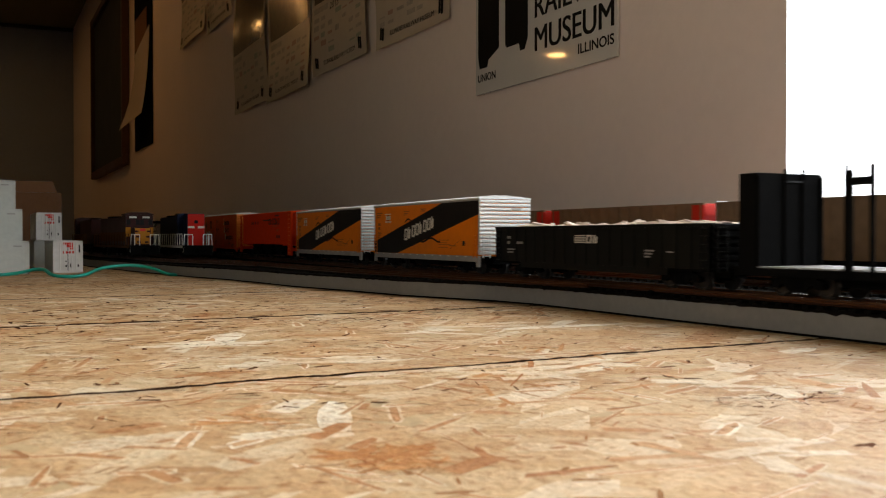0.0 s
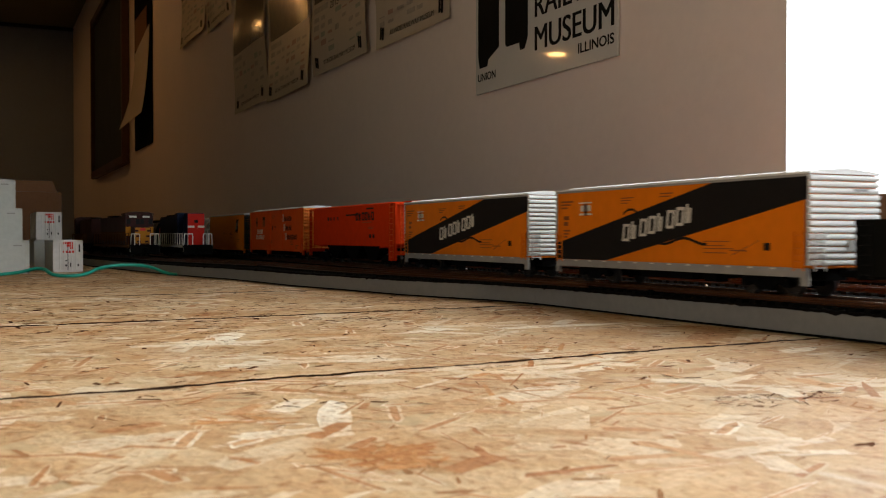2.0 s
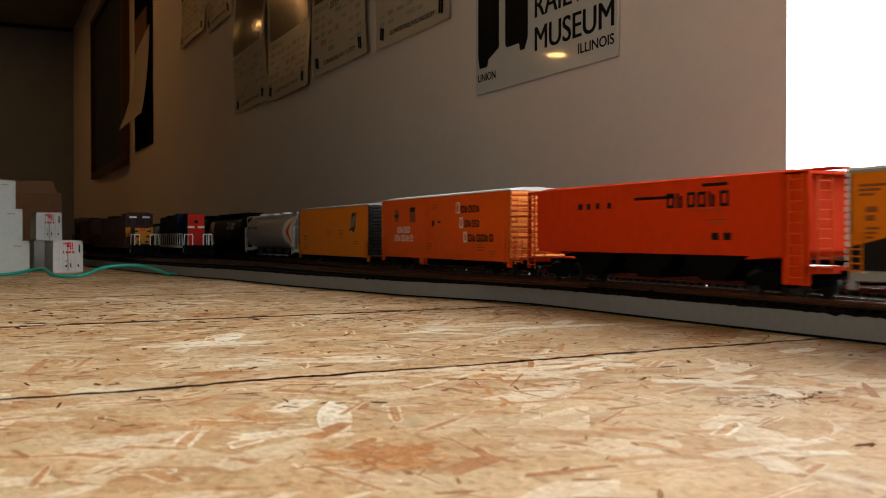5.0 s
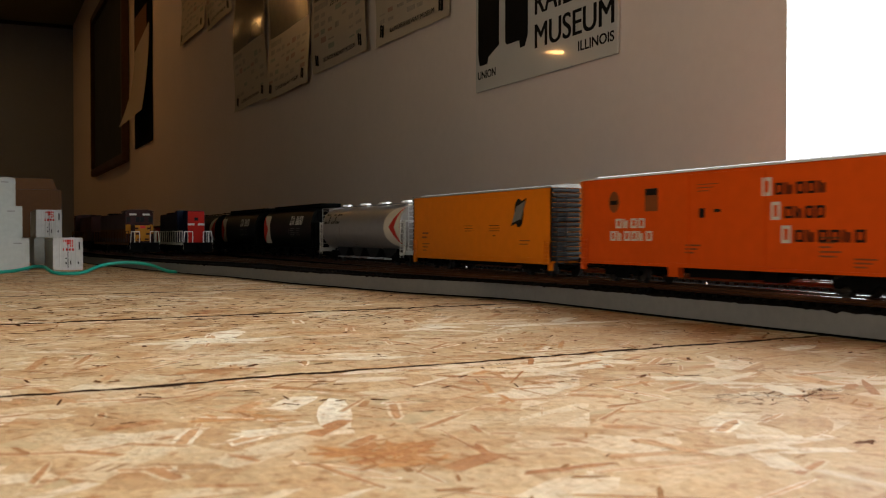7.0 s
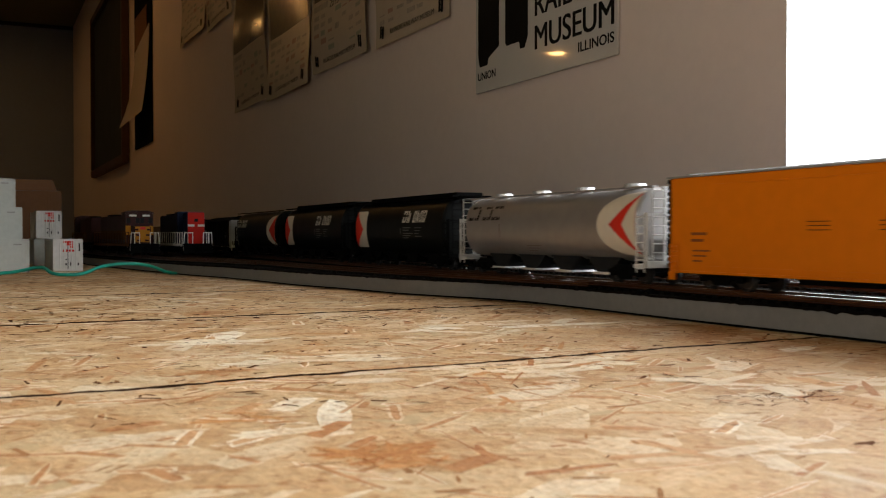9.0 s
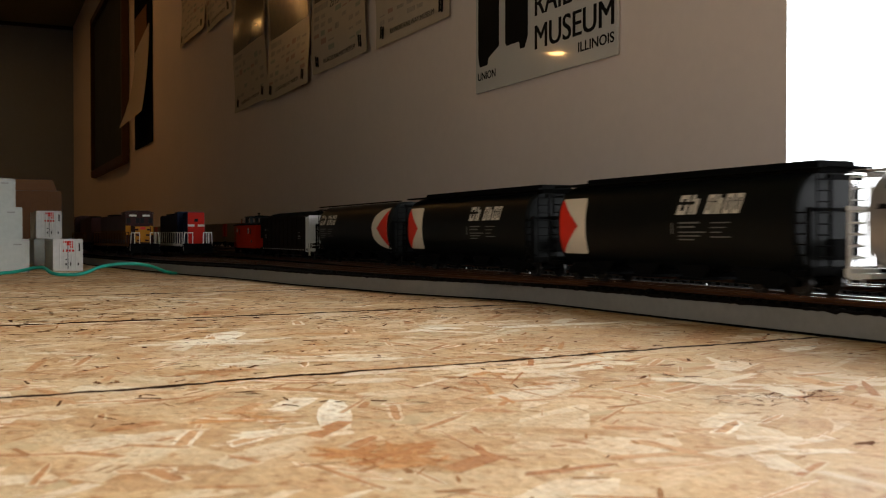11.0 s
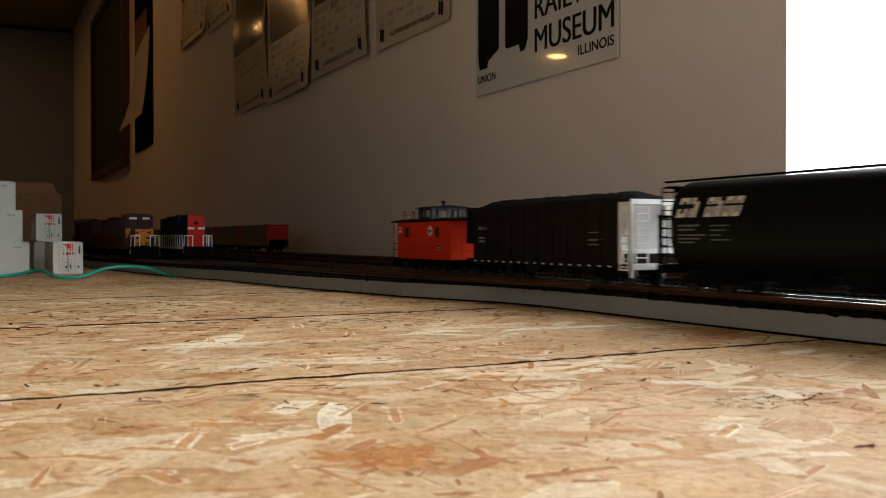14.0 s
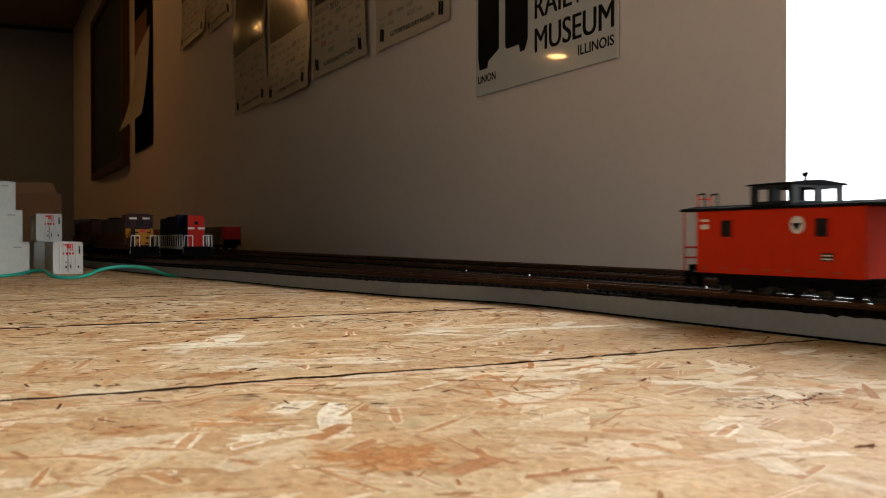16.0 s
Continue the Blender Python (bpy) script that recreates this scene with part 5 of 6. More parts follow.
    if kind == "left":
        part("roof_trough", boxes((-L / 2 + 0.024, L / 2 - 0.004, -0.010, 0.010, zc + rz + 0.001, zc + rz + tall + 0.0026)), "black_flat", c, bevel=0.0005)
    for i in range(4 if kind == "silver" else 0):
        x = -L / 2 + 0.034 + i * (L - 0.062) / 3
        bm = bmesh.new()
        bmesh.ops.create_cone(bm, cap_ends=True, segments=20, radius1=0.0056, radius2=0.0052, depth=0.0022, matrix=Matrix.Translation((x, -0.004, zc + rz + 0.0013)))
        part("hatch", bm, "chrome", c, "bright round hatch", bevel=0.0004)
    for k in range(4):
        x = (k - 1.5) * 0.036
        bm = bmesh.new()
        prism(bm, [(x - 0.015, 0.0125), (x + 0.015, 0.0125), (x + 0.006, 0.0046), (x - 0.006, 0.0046)], -0.0115, 0.0115, "y")
        part("discharge_chute", bm, "dark_grey" if kind == "silver" else "black_flat", c)
        part("outlet", boxes((x - 0.0075, x + 0.0075, -0.0135, 0.0135, 0.0038, 0.0050)), "chrome" if kind == "silver" else "black_flat", c)
    part("underframe", boxes((-L / 2 + 0.002, L / 2 - 0.002, -0.004, 0.004, 0.0075, 0.0115)), "black_flat", c)

    def wrap(mat2, name, fx0, fx1, za, zb, lift, label=""):
        bm = bmesh.new()
        m = 28
        rows = []
        for i in range(m + 1):
            z = za + (zb - za) * i / m
            a, b = fx0(i / m), fx1(i / m)
            rows.append([bm.verts.new((a + (b - a) * j / 2, yy(z) - lift, z)) for j in range(3)])
        for p, q in zip(rows, rows[1:]):
            for j in range(2):
                bm.faces.new((p[j], p[j + 1], q[j + 1], q[j]))
        part(name, bm, mat2, c, label)

    def letter_wrap(words_bm_polys, mat2):
        bm = bmesh.new()
        for q in words_bm_polys:
            vs = [bm.verts.new((x, yy(z) - 0.00035, z)) for x, z in q]
            bm.faces.new(vs)
        tagged(part("emblem", bm, mat2, c), kind="stuff")
    xr, xl = L / 2 - ends - 0.001, -L / 2 + ends + 0.001
    if kind in ("silver", "right"):
        big = 0.030
        end = xr if kind == "silver" else xr - 0.004
        wrap("cream", "emblem", lambda f: end - big * math.sqrt(max(0, 1 - (2 * f - 1) ** 2)) * (1.0) - 0.002, lambda f: end, 0.0130, 0.0445, 0.00015, "cream half-round emblem")
        wrap("red", "emblem", lambda f: end - 0.0215 * (1 - abs(2 * f - 1)), lambda f: end, 0.0140, 0.0435, 0.0003, "red triangular emblem")
        if kind == "silver":
            wrap("cream", "emblem", lambda f: end - 0.0105 * (1 - abs(2 * f - 1)), lambda f: end, 0.0150, 0.0425, 0.00045)
        lx, col = (xl + 0.004, "dark") if kind == "silver" else (xl + 0.004, "pale")
    else:
        wrap("cream", "emblem", lambda f: xl + 0.003, lambda f: xl + 0.003 + 0.023 * min(1, 0.9 + 0.1 * math.sqrt(max(0, 1 - (2 * f - 1) ** 4)) * 1.1), 0.0140, 0.0425, 0.00015, "cream rounded emblem")
        wrap("red", "emblem", lambda f: xl + 0.002, lambda f: xl + 0.003 + 0.016 * (1 - abs(2 * f - 1)), 0.0145, 0.0420, 0.0003, "red triangular emblem")
        lx, col = (xl + 0.098, "pale")
    letter_wrap(letters(lx, 0.0325, 0.016, 0.0085, 2, 0.25, 0, 0.30) + letters(lx + 0.0185, 0.0325, 0.0225, 0.0082, 4, 0.25, 0, 0.34), col)
    if kind != "silver":
        small = [[(a, b), (e, b), (e, d), (a, d)] for a, b, e, d in lines(lx + 0.002, 0.0285, 0.014, 2, 0.0018, 0.0008) + lines(lx + 0.002, 0.0245, 0.018, 3, 0.0016, 0.0006) + lines(lx + 0.023, 0.0285, 0.012, 4, 0.0020, 0.0005) + [(lx - 0.003, 0.024, lx - 0.002, 0.029)]]
        letter_wrap(small, "dim_grey")
    else:
        letter_wrap([[(a, b), (e, b), (e, d), (a, d)] for a, b, e, d in lines(lx + 0.018, 0.0322, 0.006, 1) + [(lx + 0.040, 0.0225, lx + 0.0412, 0.0300)] + lines(lx + 0.070, 0.0175, 0.016, 3, 0.0014, 0.0004)], "dim_grey2")
    running_gear(c, L, 0.025)


M["dim_grey"] = material("decal_grey", (0.13, 0.13, 0.12), 0.5, vary=0.1)
M["dim_grey2"] = material("decal_faded_brown", (0.24, 0.20, 0.17), 0.5, vary=0.1)


# black coal hopper with white end
def coal_hopper(l, r):
    c, L = car("coal_hopper", "black ribbed coal hopper with heaped coal and white end", l, r)
    z0, z1 = 0.0088, 0.0421
    part("body", boxes((-L / 2 + 0.010, L / 2 - 0.010, -W2 + 0.0006, W2 - 0.0006, z0 + 0.002, z1 - 0.0004)), "hopper_brown", c)
    bm = bmesh.new()
    for i in range(11):
        x = -L / 2 + 0.011 + i * (L - 0.022) / 10
        for s in (-1, 1):
            box(bm, x - 0.0007, x + 0.0007, s * (W2 - 0.0003) - 0.0006, s * (W2 - 0.0003) + 0.0006, z0 + 0.002, z1 - 0.001)
    tagged(part("side_rib", bm, "hopper_brown", c), kind="stuff")
    part("top_rail", boxes((-L / 2, L / 2 - 0.0005, -W2 - 0.0006, -W2 + 0.0012, z1 - 0.0014, z1 + 0.0002), (-L / 2, L / 2 - 0.0005, W2 - 0.0012, W2 + 0.0006, z1 - 0.0014, z1 + 0.0002)), "hopper_brown", c)
    part("side_sill", boxes((-L / 2 + 0.002, L / 2 - 0.002, -W2 - 0.0004, -W2 + 0.0014, z0, z0 + 0.0022)), "hopper_brown", c)
    decal(c, "pale", [(-L / 2 + 0.012 + i * 0.0090, z0 + 0.0004, -L / 2 + 0.0142 + i * 0.0090, z0 + 0.0012) for i in range(17)], "sill_mark", y=-W2 - 0.0004)
    # white end with sloping sheet and ladders
    x = L / 2
    bm = boxes((x - 0.0105, x - 0.0095, -W2, W2, 0.016, z1 - 0.001), (x - 0.0100, x, -W2 - 0.0002, -W2 + 0.001, z1 - 0.006, z1), (x - 0.0012, x, -W2, W2, z1 - 0.0025, z1),
               (x - 0.0100, x, -W2, -W2 + 0.001, z0 - 0.001, z0 + 0.003), (x - 0.0100, x - 0.0072, -W2 - 0.0003, -W2 + 0.001, z0, z1))
    part("end_frame", bm, "white", c, "white painted end frame")
    bm = bmesh.new()
    prism(bm, [(x - 0.0005, z1 - 0.001), (x - 0.0100, 0.017), (x - 0.0108, 0.017), (x - 0.0108, z1 - 0.001)], -W2 + 0.001, W2 - 0.001, "y")
    part("slope_sheet", bm, "white", c)
    for y in (-W2, W2 - 0.0012):
        part("corner_post", boxes((x - 0.0014, x, y, y + 0.0012, 0.0045, z1)), "white", c)
    ladder(c, x - 0.0048, -W2 - 0.0006, z0 - 0.001, z1 - 0.001, 0.007, "white", "x", 9)
    ladder(c, x + 0.0003, -W2 + 0.006, z0, z1 - 0.002, 0.007, "white", "y", 9)
    part("end_sill", boxes((x - 0.002, x + 0.0004, -W2, W2, z0 - 0.0005, z0 + 0.0025)), "white", c)
    part("placard", boxes((x - 0.0003, x + 0.0004, 0.002, 0.012, 0.033, 0.0388)), "pale", c)
    part("end_wall", boxes((-L / 2, -L / 2 + 0.0012, -W2, W2, 0.020, z1)), "hopper_brown", c)
    for k in range(4):
        xx = (k - 1.5) * 0.030
        bm = bmesh.new()
        prism(bm, [(xx - 0.014, z0 + 0.003), (xx + 0.014, z0 + 0.003), (xx + 0.005, 0.0042), (xx - 0.005, 0.0042)], -0.012, 0.012, "y")
        part("discharge_chute", bm, "hopper_brown", c)
    bm = bmesh.new()
    nx, ny = 60, 12
    rr = random.Random(12)
    g = [[bm.verts.new((-L / 2 + 0.002 + (L - 0.004) * i / nx, -W2 + 0.001 + (2 * W2 - 0.002) * j / ny, z1 - 0.0012 + 0.0058 * math.sin(math.pi * j / ny) ** 0.7 * min(1, 4.5 * math.sin(math.pi * i / nx) ** 1.2 + 0.02) + rr.uniform(-0.0005, 0.0005))) for j in range(ny + 1)] for i in range(nx + 1)]
    for i in range(nx):
        for j in range(ny):
            bm.faces.new((g[i][j], g[i + 1][j], g[i + 1][j + 1], g[i][j + 1]))
    part("coal_load", bm, "coal", c, "heaped black coal")
    decal(c, "dim_grey", lines(-L / 2 + 0.016, 0.0285, 0.004, 1, 0.001, 0.0018) + lines(-L / 2 + 0.0225, 0.0285, 0.005, 1, 0.001, 0.0018) + lines(-L / 2 + 0.016, 0.023, 0.010, 2, 0.0022, 0.0012) + lines(0.050, 0.026, 0.009, 2, 0.004, 0.0005) + lines(0.050, 0.0225, 0.012, 2, 0.0026, 0.0005), "marking", y=-W2 + 0.0006)
    running_gear(c, L, 0.026)


# caboose
def caboose(l, r):
    c, L = car("caboose", "red caboose with black roof and grey cupola", l, r)
    z0, z1 = 0.0088, 0.0351
    bl, br = -L / 2 + 0.0095, L / 2 - 0.0165
    part("body", boxes((bl, br, -W2 + 0.0004, W2 - 0.0004, z0, z1)), "caboose_red", c, bevel=0.0003)
    bm = bmesh.new()
    prism(bm, [(-W2 - 0.001, z1 - 0.0002), (W2 + 0.001, z1 - 0.0002), (W2 + 0.001, z1 + 0.0008), (0.010, z1 + 0.0022), (-0.010, z1 + 0.0022), (-W2 - 0.001, z1 + 0.0008)], -L / 2, L / 2, "x")
    part("roof", bm, "roof_black", c)
    # cupola with real openings
    x0, x1, k0, k1, w = -0.0200, 0.0030, z1 + 0.0012, z1 + 0.0094, 0.0135
    bm = bmesh.new()
    for y in (-w, w - 0.001):
        box(bm, x0, x1, y, y + 0.001, k0, k0 + 0.0018)
        box(bm, x0, x1, y, y + 0.001, k1 - 0.0012, k1)
        for a, b in ((x0, x0 + 0.0032), (x0 + 0.0098, x0 + 0.0125), (x1 - 0.0030, x1)):
            box(bm, a, b, y, y + 0.001, k0 + 0.0018, k1 - 0.0012)
    for x in (x0, x1 - 0.001):
        box(bm, x, x + 0.001, -w + 0.001, w - 0.001, k0, k0 + 0.0018)
        box(bm, x, x + 0.001, -w + 0.001, w - 0.001, k1 - 0.0012, k1)
        for a, b in ((-w + 0.001, -w + 0.0036), (-0.002, 0.002), (w - 0.0036, w - 0.001)):
            box(bm, x, x + 0.001, a, b, k0 + 0.0018, k1 - 0.0012)
    part("cupola", bm, "cupola_grey", c, "dark grey cupola with open windows")
    bm = bmesh.new()
    prism(bm, [(-w - 0.0012, k1), (w + 0.0012, k1), (w + 0.0012, k1 + 0.0006), (0, k1 + 0.0020), (-w - 0.0012, k1 + 0.0006)], x0 - 0.0014, x1 + 0.0014, "x")
    part("cupola_roof", bm, "roof_black", c)
    bm = bmesh.new()
    rod(bm, (-0.002, -0.002, k1), (-0.002, -0.002, k1 + 0.0042), 0.0009, 10)
    rod(bm, (-0.002, -0.002, k1 + 0.0036), (-0.002, -0.002, k1 + 0.0050), 0.0016, 10)
    part("smoke_jack", bm, "black_flat", c)
    for xx in (bl + 0.0195, br - 0.0195):
        part("window", boxes((xx - 0.0032, xx + 0.0032, -W2 - 0.0001, -W2 + 0.0012, 0.0240, 0.0308)), "dark", c)
        bm = boxes((xx - 0.0038, xx - 0.0031, -W2 - 0.0004, -W2 + 0.0008, 0.0234, 0.0314), (xx + 0.0031, xx + 0.0038, -W2 - 0.0004, -W2 + 0.0008, 0.0234, 0.0314), (xx - 0.0038, xx + 0.0038, -W2 - 0.0004, -W2 + 0.0008, 0.0234, 0.0240), (xx - 0.0038, xx + 0.0038, -W2 - 0.0004, -W2 + 0.0008, 0.0308, 0.0314))
        part("window_frame", bm, "caboose_red", c)
    decal(c, "pale", [[(bl + 0.0580 + 0.0036 * math.cos(a * math.pi / 8), 0.0285 + 0.0034 * math.sin(a * math.pi / 8)) for a in range(16)]], "emblem", y=-W2 + 0.0004)
    decal(c, "dark", [[(bl + 0.0553, 0.0292), (bl + 0.0607, 0.0292), (bl + 0.0580, 0.0262)]], "emblem", y=-W2 + 0.0001)
    decal(c, "pale", [(bl + 0.003, 0.0272, bl + 0.008, 0.0292), (bl + 0.003, 0.0304, bl + 0.008, 0.0314)], "marking", y=-W2 + 0.0004)
    decal(c, "dark", [(br - 0.020, 0.0150, br - 0.0145, 0.0180)], "placard", y=-W2 + 0.0004)
    decal(c, "pale", [(br - 0.0195, 0.0155, br - 0.015, 0.0160), (br - 0.0195, 0.0168, br - 0.015, 0.0173)], "placard", y=-W2 + 0.00025)
    decal(c, "dim", [(bl + 0.004 + i * 0.012, z0 + 0.0018, bl + 0.0075 + i * 0.012, z0 + 0.0024) for i in range(7)], "sill_mark", y=-W2 + 0.0004)
    part("underframe", boxes((-L / 2 + 0.001, L / 2 - 0.001, -0.015, 0.015, z0 - 0.0018, z0 + 0.0004), (-0.012, 0.010, -0.012, 0.012, 0.0042, z0)), "black_flat", c)
    for s, e in ((-1, bl), (1, br)):
        x = s * (L / 2 - 0.001)
        part("platform", boxes((min(e, x), max(e, x), -W2 + 0.0005, W2 - 0.0005, z0 - 0.0012, z0 + 0.0002)), "black_flat", c)
        for y in (-W2 + 0.001, W2 - 0.0045):
            part("step", boxes((min(e, x) + 0.001, max(e, x) - 0.001, y, y + 0.0035, 0.0028, 0.0034), (min(e, x) + 0.001, max(e, x) - 0.001, y, y + 0.0035, 0.0058, 0.0064), (min(e, x), min(e, x) + 0.001, y, y + 0.0035, 0.0028, z0), (max(e, x) - 0.001, max(e, x), y, y + 0.0035, 0.0028, z0)), "black_flat", c)
        bm = bmesh.new()
        for y in (-W2 + 0.001, -0.006, 0.006, W2 - 0.001):
            rod(bm, (x, y, z0), (x, y, 0.0195), 0.0004)
        for z in (0.0150, 0.0195):
            rod(bm, (x, -W2 + 0.001, z), (x, W2 - 0.001, z), 0.0004)
        for y in (-W2 + 0.001, W2 - 0.001):
            rod(bm, (x, y, 0.0195), (x, y, z1), 0.0004)
        part("end_railing", bm, "caboose_red", c)
        ladder(c, x, -0.006, z0, z1 + 0.0075, 0.007, "caboose_red", "y", 9)
        bm = bmesh.new()
        for y in (-0.0095, -0.0025):
            rod(bm, (x, y, z1 + 0.0075), (x - s * 0.0045, y, z1 + 0.0078), 0.00035)
            rod(bm, (x - s * 0.0045, y, z1 + 0.0078), (x - s * 0.0045, y, z1 + 0.001), 0.00035)
        part("ladder_rail", bm, "black_flat", c)
        part("brake_wheel", boxes((x - 0.0004, x + 0.0004, 0.004, 0.010, 0.020, 0.026)), "black_flat", c, bevel=0.0002)
    running_gear(c, L, 0.031)


M["cupola_grey"] = material("cupola_grey", (0.018, 0.020, 0.021), 0.5, vary=0.2, scale=200, spec=0.1)

flatcar(-0.314, -0.109)
gondola(-0.520, -0.328)
band_reefer(-0.7194, -0.5418)
band_reefer(-0.9263, -0.7486)
red_hopper(-1.152, -0.9445)
orange_reefer(-1.3731, -1.1714)
yellow_reefer(-1.588, -1.401)
round_hopper(-1.800, -1.604, "silver", "silver")
round_hopper(-2.002, -1.817, "black", "left")
round_hopper(-2.206, -2.0195, "black", "left")
round_hopper(-2.410, -2.223, "black", "right")
coal_hopper(-2.604, -2.430)
caboose(-2.728, -2.612)

# ---- coal train by the wall ----
BACK_TRAIN = []


def coal_car(x, end):
    c = tagged(new("coal_gondola"), "grey-brown coal gondola with red end panel" if end == "red" else "brown coal gondola with blue and white end", "wagon", "coal train")
    L, z0, z1 = 0.195, 0.0100, 0.0462
    for y in (-W2, W2 - 0.0012):
        part("side_wall", boxes((-L, -0.0008, y, y + 0.0012, z0, z1), (-L, 0, y - 0.0005, y + 0.0017, z1 - 0.001, z1 + 0.0003)), "brown_side", c)
    bm = bmesh.new()
    for i in range(15):
        xx = -L + 0.003 + i * (L - 0.006) / 14
        box(bm, xx - 0.0006, xx + 0.0006, -W2 - 0.0006, -W2 + 0.0002, z0, z1)
    tagged(part("side_rib", bm, "brown_side", c), kind="stuff")
    for e in (-L, 0):
        s = 1 if e == 0 else -1
        m = end
        part("end_panel", boxes((e - 0.0012, e, -W2 + 0.0012, W2 - 0.0012, 0.021, z1)), "red" if m == "red" else "blue", c, "bright end panel")
        if m == "red" or s > 0:
            part("side_panel", boxes((e - 0.012 if s > 0 else e, e if s > 0 else e + 0.012, -W2 - 0.0004, -W2 + 0.0008, 0.021, z1 - 0.0008)), "red" if m == "red" else "dark", c)
        part("end_rib", boxes(*[(e + s * 0.0003 - 0.0005, e + s * 0.0003 + 0.0005, -W2 + 0.002, W2 - 0.002, z, z + 0.0008) for z in (0.026, 0.032, 0.038)]) if m == "red" else
             boxes(*[(e + s * 0.0003 - 0.0006, e + s * 0.0003 + 0.0006, y, y + 0.0040, 0.0135, z1) for y in (-W2 + 0.0005, -0.003, W2 - 0.0045)], (e + s * 0.0003 - 0.0006, e + s * 0.0003 + 0.0006, -W2, W2, z1 - 0.003, z1 + 0.001)), "red" if m == "red" else "white", c)
        part("end_sill", boxes((e - 0.001, e + 0.001, -W2, W2, 0.0085, 0.0110)), "black_flat", c)
        bm = bmesh.new()
        rod(bm, (e, -W2 + 0.001, 0.004), (e, -W2 + 0.001, 0.021), 0.0004)
        rod(bm, (e, W2 - 0.001, 0.004), (e, W2 - 0.001, 0.021), 0.0004)
        part("corner_grab", bm, "grey", c)
        part("coupler", boxes((e + s * 0.006 - 0.0062, e + s * 0.006 + 0.0062, -0.0014, 0.0014, 0.0082, 0.0106)), "black_flat", c)
        truck(c, e - s * 0.022)
    part("floor_plate", boxes((-L + 0.012, -0.012, -W2 + 0.001, W2 - 0.001, z0 - 0.002, z0 + 0.001), (-L + 0.001, -0.001, -0.004, 0.004, 0.0065, z0)), "black_flat", c)
    part("coal_load", boxes((-L + 0.002, -0.002, -W2 + 0.001, W2 - 0.001, z1 - 0.009, z1 - 0.006)), "coal", c)
    c.location = (x, BACK_TRACK, RAIL)
    BACK_TRAIN.append((c, x))
    return c


M["blue"] = material("end_blue", (0.06, 0.26, 0.55), 0.45, vary=0.1, scale=200)
first = coal_car(0.716, "red")
for k in range(1, 12):
    if k == 5:
        coal_car(0.716 - 0.2075 * k, "blue")
    else:
        BACK_TRAIN.append((copy_thing(first, pose(0.716 - 0.2075 * k, BACK_TRACK, RAIL)), 0.716 - 0.2075 * k))


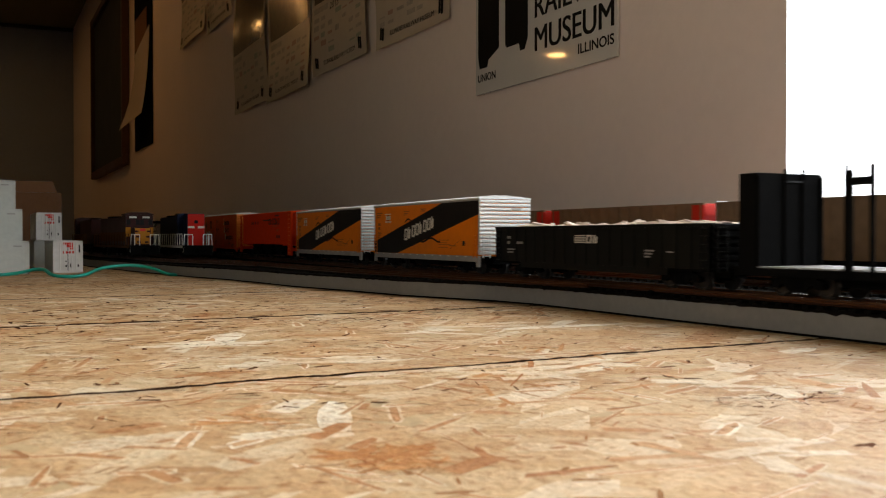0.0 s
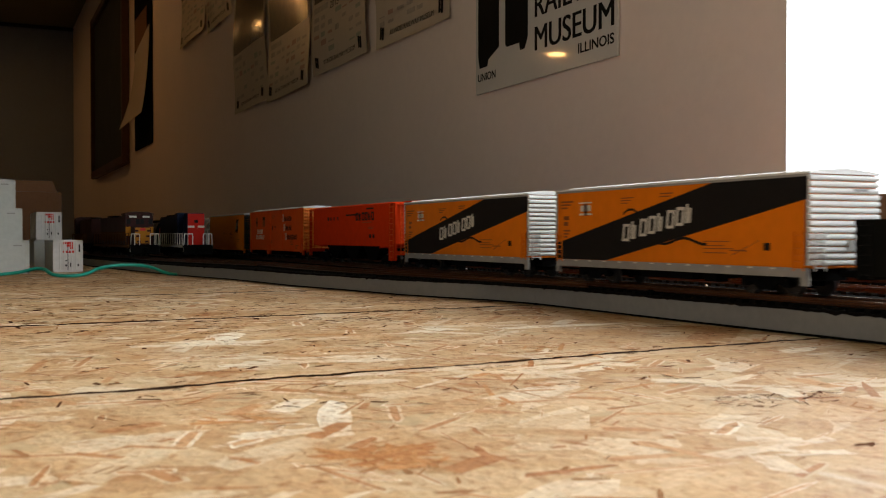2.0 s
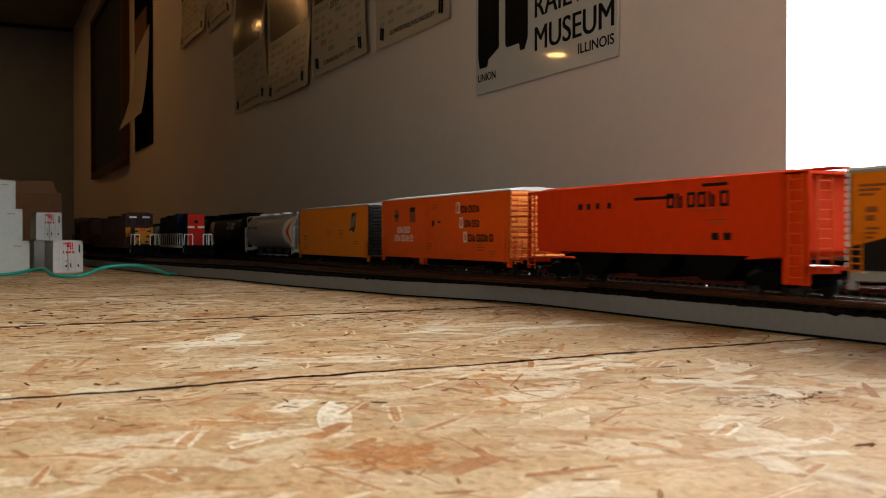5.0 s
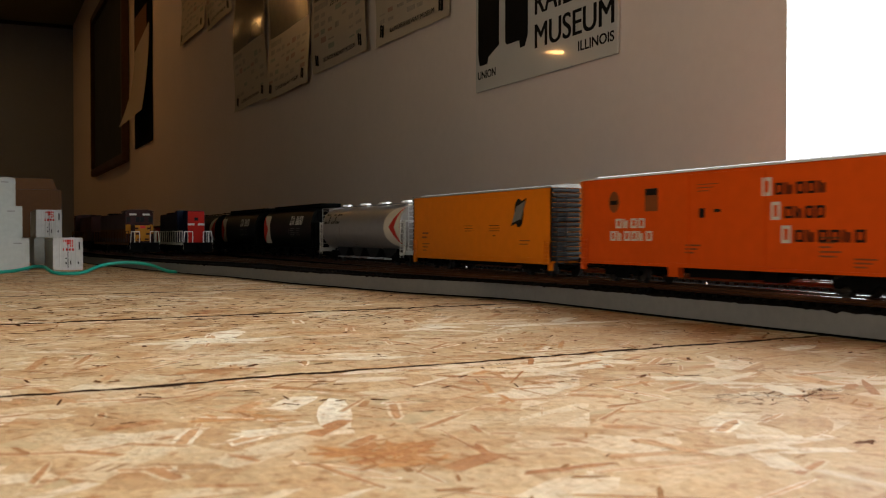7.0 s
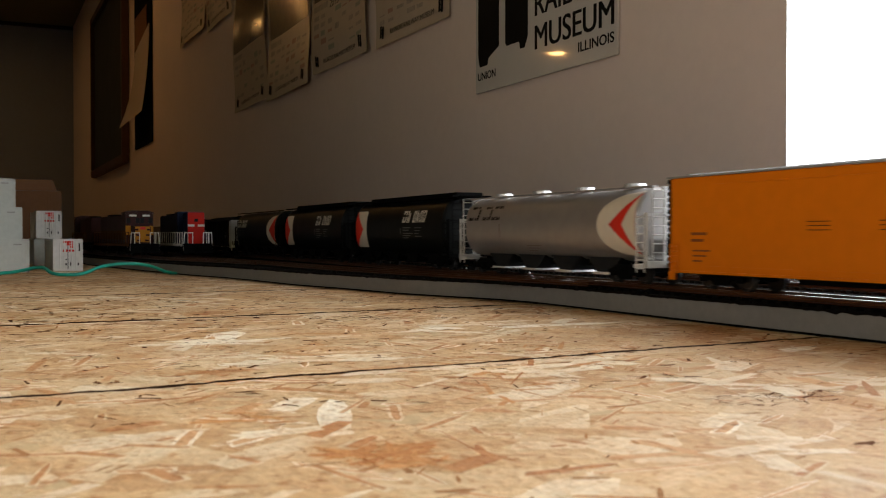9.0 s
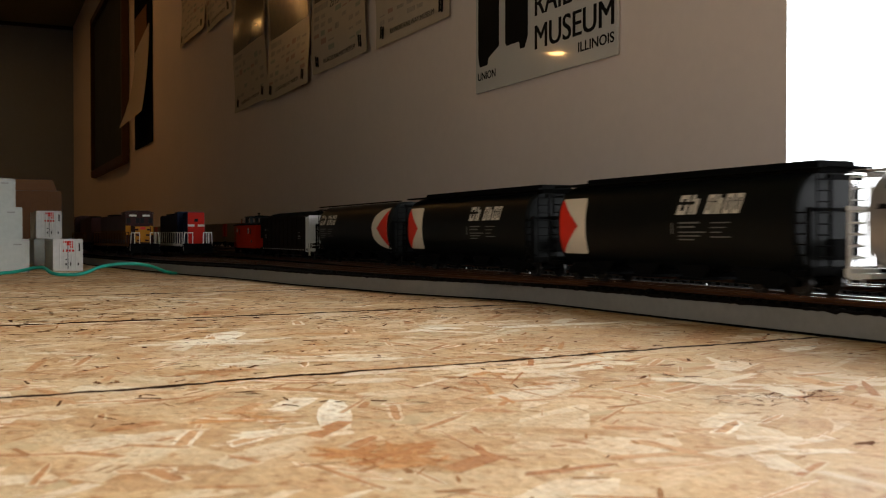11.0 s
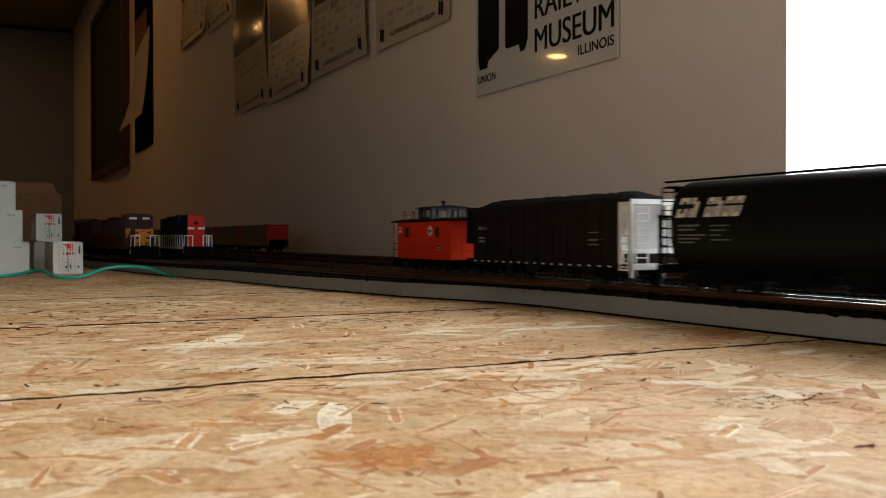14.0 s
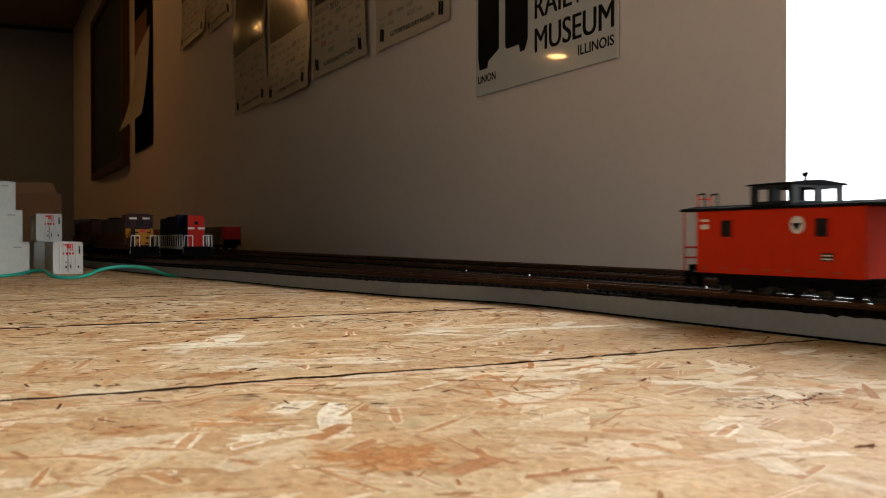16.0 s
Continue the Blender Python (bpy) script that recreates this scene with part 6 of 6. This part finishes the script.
# ---- parked engines ----
def engine(x, y, turn, livery):
    maroon = livery == "maroon"
    c = tagged(new("diesel_engine"), "maroon and gold diesel locomotive parked on the spur" if maroon else "dark blue diesel locomotive with red nose, parked on the siding", "locomotive", "parked engines")
    L = 0.205
    hood, frontm, rail = ("maroon", "gold", "gold_shaded") if maroon else ("navy", "red", "pipe_white")
    part("frame", boxes((-L, 0, -0.0172, 0.0172, 0.0105, 0.0140)), "black_flat", c)
    part("side_skirt", boxes((-L + 0.002, -0.002, -0.0174, -0.0168, 0.0108, 0.0138)), "gold_shaded" if maroon else "pipe_white", c)
    part("pilot", boxes((-0.003, 0.001, -0.0165, 0.0165, 0.0030, 0.0110)), "black_flat", c, bevel=0.0004)
    part("fuel_tank", boxes((-L / 2 - 0.022, -L / 2 + 0.022, -0.013, 0.013, 0.0038, 0.0108)), "black_flat", c, bevel=0.001)
    if maroon:
        part("nose", boxes((-0.026, -0.011, -0.0095, 0.0095, 0.014, 0.0345)), "maroon", c, bevel=0.0012)
        part("cab", boxes((-0.046, -0.0262, -0.0160, 0.0160, 0.014, 0.0490)), "maroon", c, bevel=0.001)
        bm = bmesh.new()
        prism(bm, [(-0.0165, 0.0488), (0.0165, 0.0488), (0.0165, 0.0498), (0.009, 0.0520), (-0.009, 0.0520), (-0.0165, 0.0498)], -0.047, -0.0252, "x")
        part("cab_roof", bm, "maroon", c)
        for yy2 in (-0.0145, -0.0042, 0.0008, 0.0102):
            part("cab_window", boxes((-0.0264, -0.0257, yy2, yy2 + 0.0042, 0.0375, 0.0435)), "dark", c)
        for s in (-1, 1):
            part("number_board", boxes((-0.0266, -0.0252, s * 0.0075 - 0.0040, s * 0.0075 + 0.0040, 0.0452, 0.0473)), "pale", c)
            for k in range(3):
                part("nose_stripe", boxes((-0.0109, -0.0103, s * (0.0045 + 0.0012 * k) - 0.0020, s * (0.0045 + 0.0012 * k) + 0.0020, 0.0165 + 0.0062 * k, 0.0185 + 0.0062 * k)), "maroon", c)
            part("cab_stripe", boxes((-0.0264, -0.0258, s * 0.0130 - 0.0028, s * 0.0130 + 0.0028, 0.024, 0.0345)), "gold", c)
        part("nose_panel", boxes((-0.0112, -0.0107, -0.0085, 0.0085, 0.0155, 0.0335)), "gold", c, "gold nose panel", bevel=0.0002)
        part("headlight", boxes((-0.0112, -0.0102, -0.0030, 0.0030, 0.0300, 0.0330)), "red", c)
        part("long_hood", boxes((-L + 0.008, -0.0462, -0.0100, 0.0100, 0.014, 0.0470)), hood, c, bevel=0.001)
        part("hood_stripe", boxes((-L + 0.010, -0.047, -0.0104, -0.0099, 0.0185, 0.0290)), "gold_shaded", c)
        part("cab_side_stripe", boxes((-0.0455, -0.0268, -0.0165, -0.0159, 0.0185, 0.0290)), "gold_shaded", c)
    else:
        part("short_hood", boxes((-0.040, -0.012, -0.0093, 0.0093, 0.014, 0.0500)), hood, c, bevel=0.001)
        part("nose_panel", boxes((-0.0124, -0.0112, -0.0094, 0.0094, 0.014, 0.0495)), "loco_red", c, "red nose panel", bevel=0.0004)
        for s in (-1, 1):
            part("number_board", boxes((-0.0116, -0.0106, s * 0.0058 - 0.0038, s * 0.0058 + 0.0038, 0.0335, 0.0358)), "pale", c)
        part("headlight", boxes((-0.0116, -0.0104, -0.0022, 0.0022, 0.0390, 0.0425)), "dark", c, bevel=0.0003)
        part("cab", boxes((-0.060, -0.0402, -0.0158, 0.0158, 0.014, 0.0510)), hood, c, bevel=0.001)
        part("long_hood", boxes((-L + 0.008, -0.0602, -0.0100, 0.0100, 0.014, 0.0485)), hood, c, bevel=0.001)
    for k in range(3):
        bm = bmesh.new()
        bmesh.ops.create_cone(bm, cap_ends=True, segments=16, radius1=0.0055, radius2=0.0055, depth=0.0016, matrix=Matrix.Translation((-L + 0.03 + k * 0.016, 0, 0.0485 if maroon else 0.0498)))
        part("roof_fan", bm, "black_flat", c)
    bm = bmesh.new()
    for i in range(14):
        xx = -0.006 - i * (L - 0.012) / 13
        for s in (-1, 1):
            rod(bm, (xx, s * 0.0168, 0.014), (xx, s * 0.0168, 0.0268), 0.0005)
    for s in (-1, 1):
        rod(bm, (-0.006, s * 0.0168, 0.0268), (-L + 0.006, s * 0.0168, 0.0268), 0.0004)
    part("side_handrail", bm, rail, c)
    bm = bmesh.new()
    ends = [-0.0165, -0.0115, -0.0060, 0.0060, 0.0115, 0.0165]
    for yv in ends:
        rod(bm, (-0.0005, yv, 0.0060 if abs(yv) > 0.012 else 0.014), (-0.0005, yv * (0.92 if abs(yv) > 0.016 else 1), 0.0262), 0.00055)
    rod(bm, (-0.0005, -0.0152, 0.0262), (-0.0005, -0.0060, 0.0262), 0.00055)
    rod(bm, (-0.0005, 0.0060, 0.0262), (-0.0005, 0.0152, 0.0262), 0.00055)
    part("end_handrail", bm, rail if not maroon else "cream", c)
    for s in (-1, 1):
        part("step_well", boxes((-0.010, -0.001, s * 0.0155 - 0.0016, s * 0.0155 + 0.0016, 0.0030, 0.0110)), "black_flat", c)
    part("coupler", boxes((-0.001, 0.009, -0.0016, 0.0016, 0.0082, 0.0108)), "black_flat", c)
    for xx in (-0.036, -L + 0.036):
        truck(c, xx)
    c.matrix_world = pose(x, y, RAIL, 0, 0, turn)
    return c


engine(-1.160, 0.1725, 5.0, "maroon")
engine(-1.598, 0.147, 180.5, "maroon")
engine(-1.1366, 0.2275, 0, "navy")

DIST = [(0, 0), (2, 0.267), (4, 0.534), (6.4, 0.8616), (9, 1.2308), (11.3, 1.5919), (13.2, 1.9102), (16, 2.3795)]


def motions():
    for ob, c in TRAIN:
        walk(ob, [(t, pose(c + d, MAIN_Y, RAIL)) for t, d in DIST])
    for ob, c in BACK_TRAIN:
        walk(ob, [(t, pose(c - 0.168 * t, BACK_TRACK, RAIL)) for t in (0, 4, 8, 12, 16)])


motions()
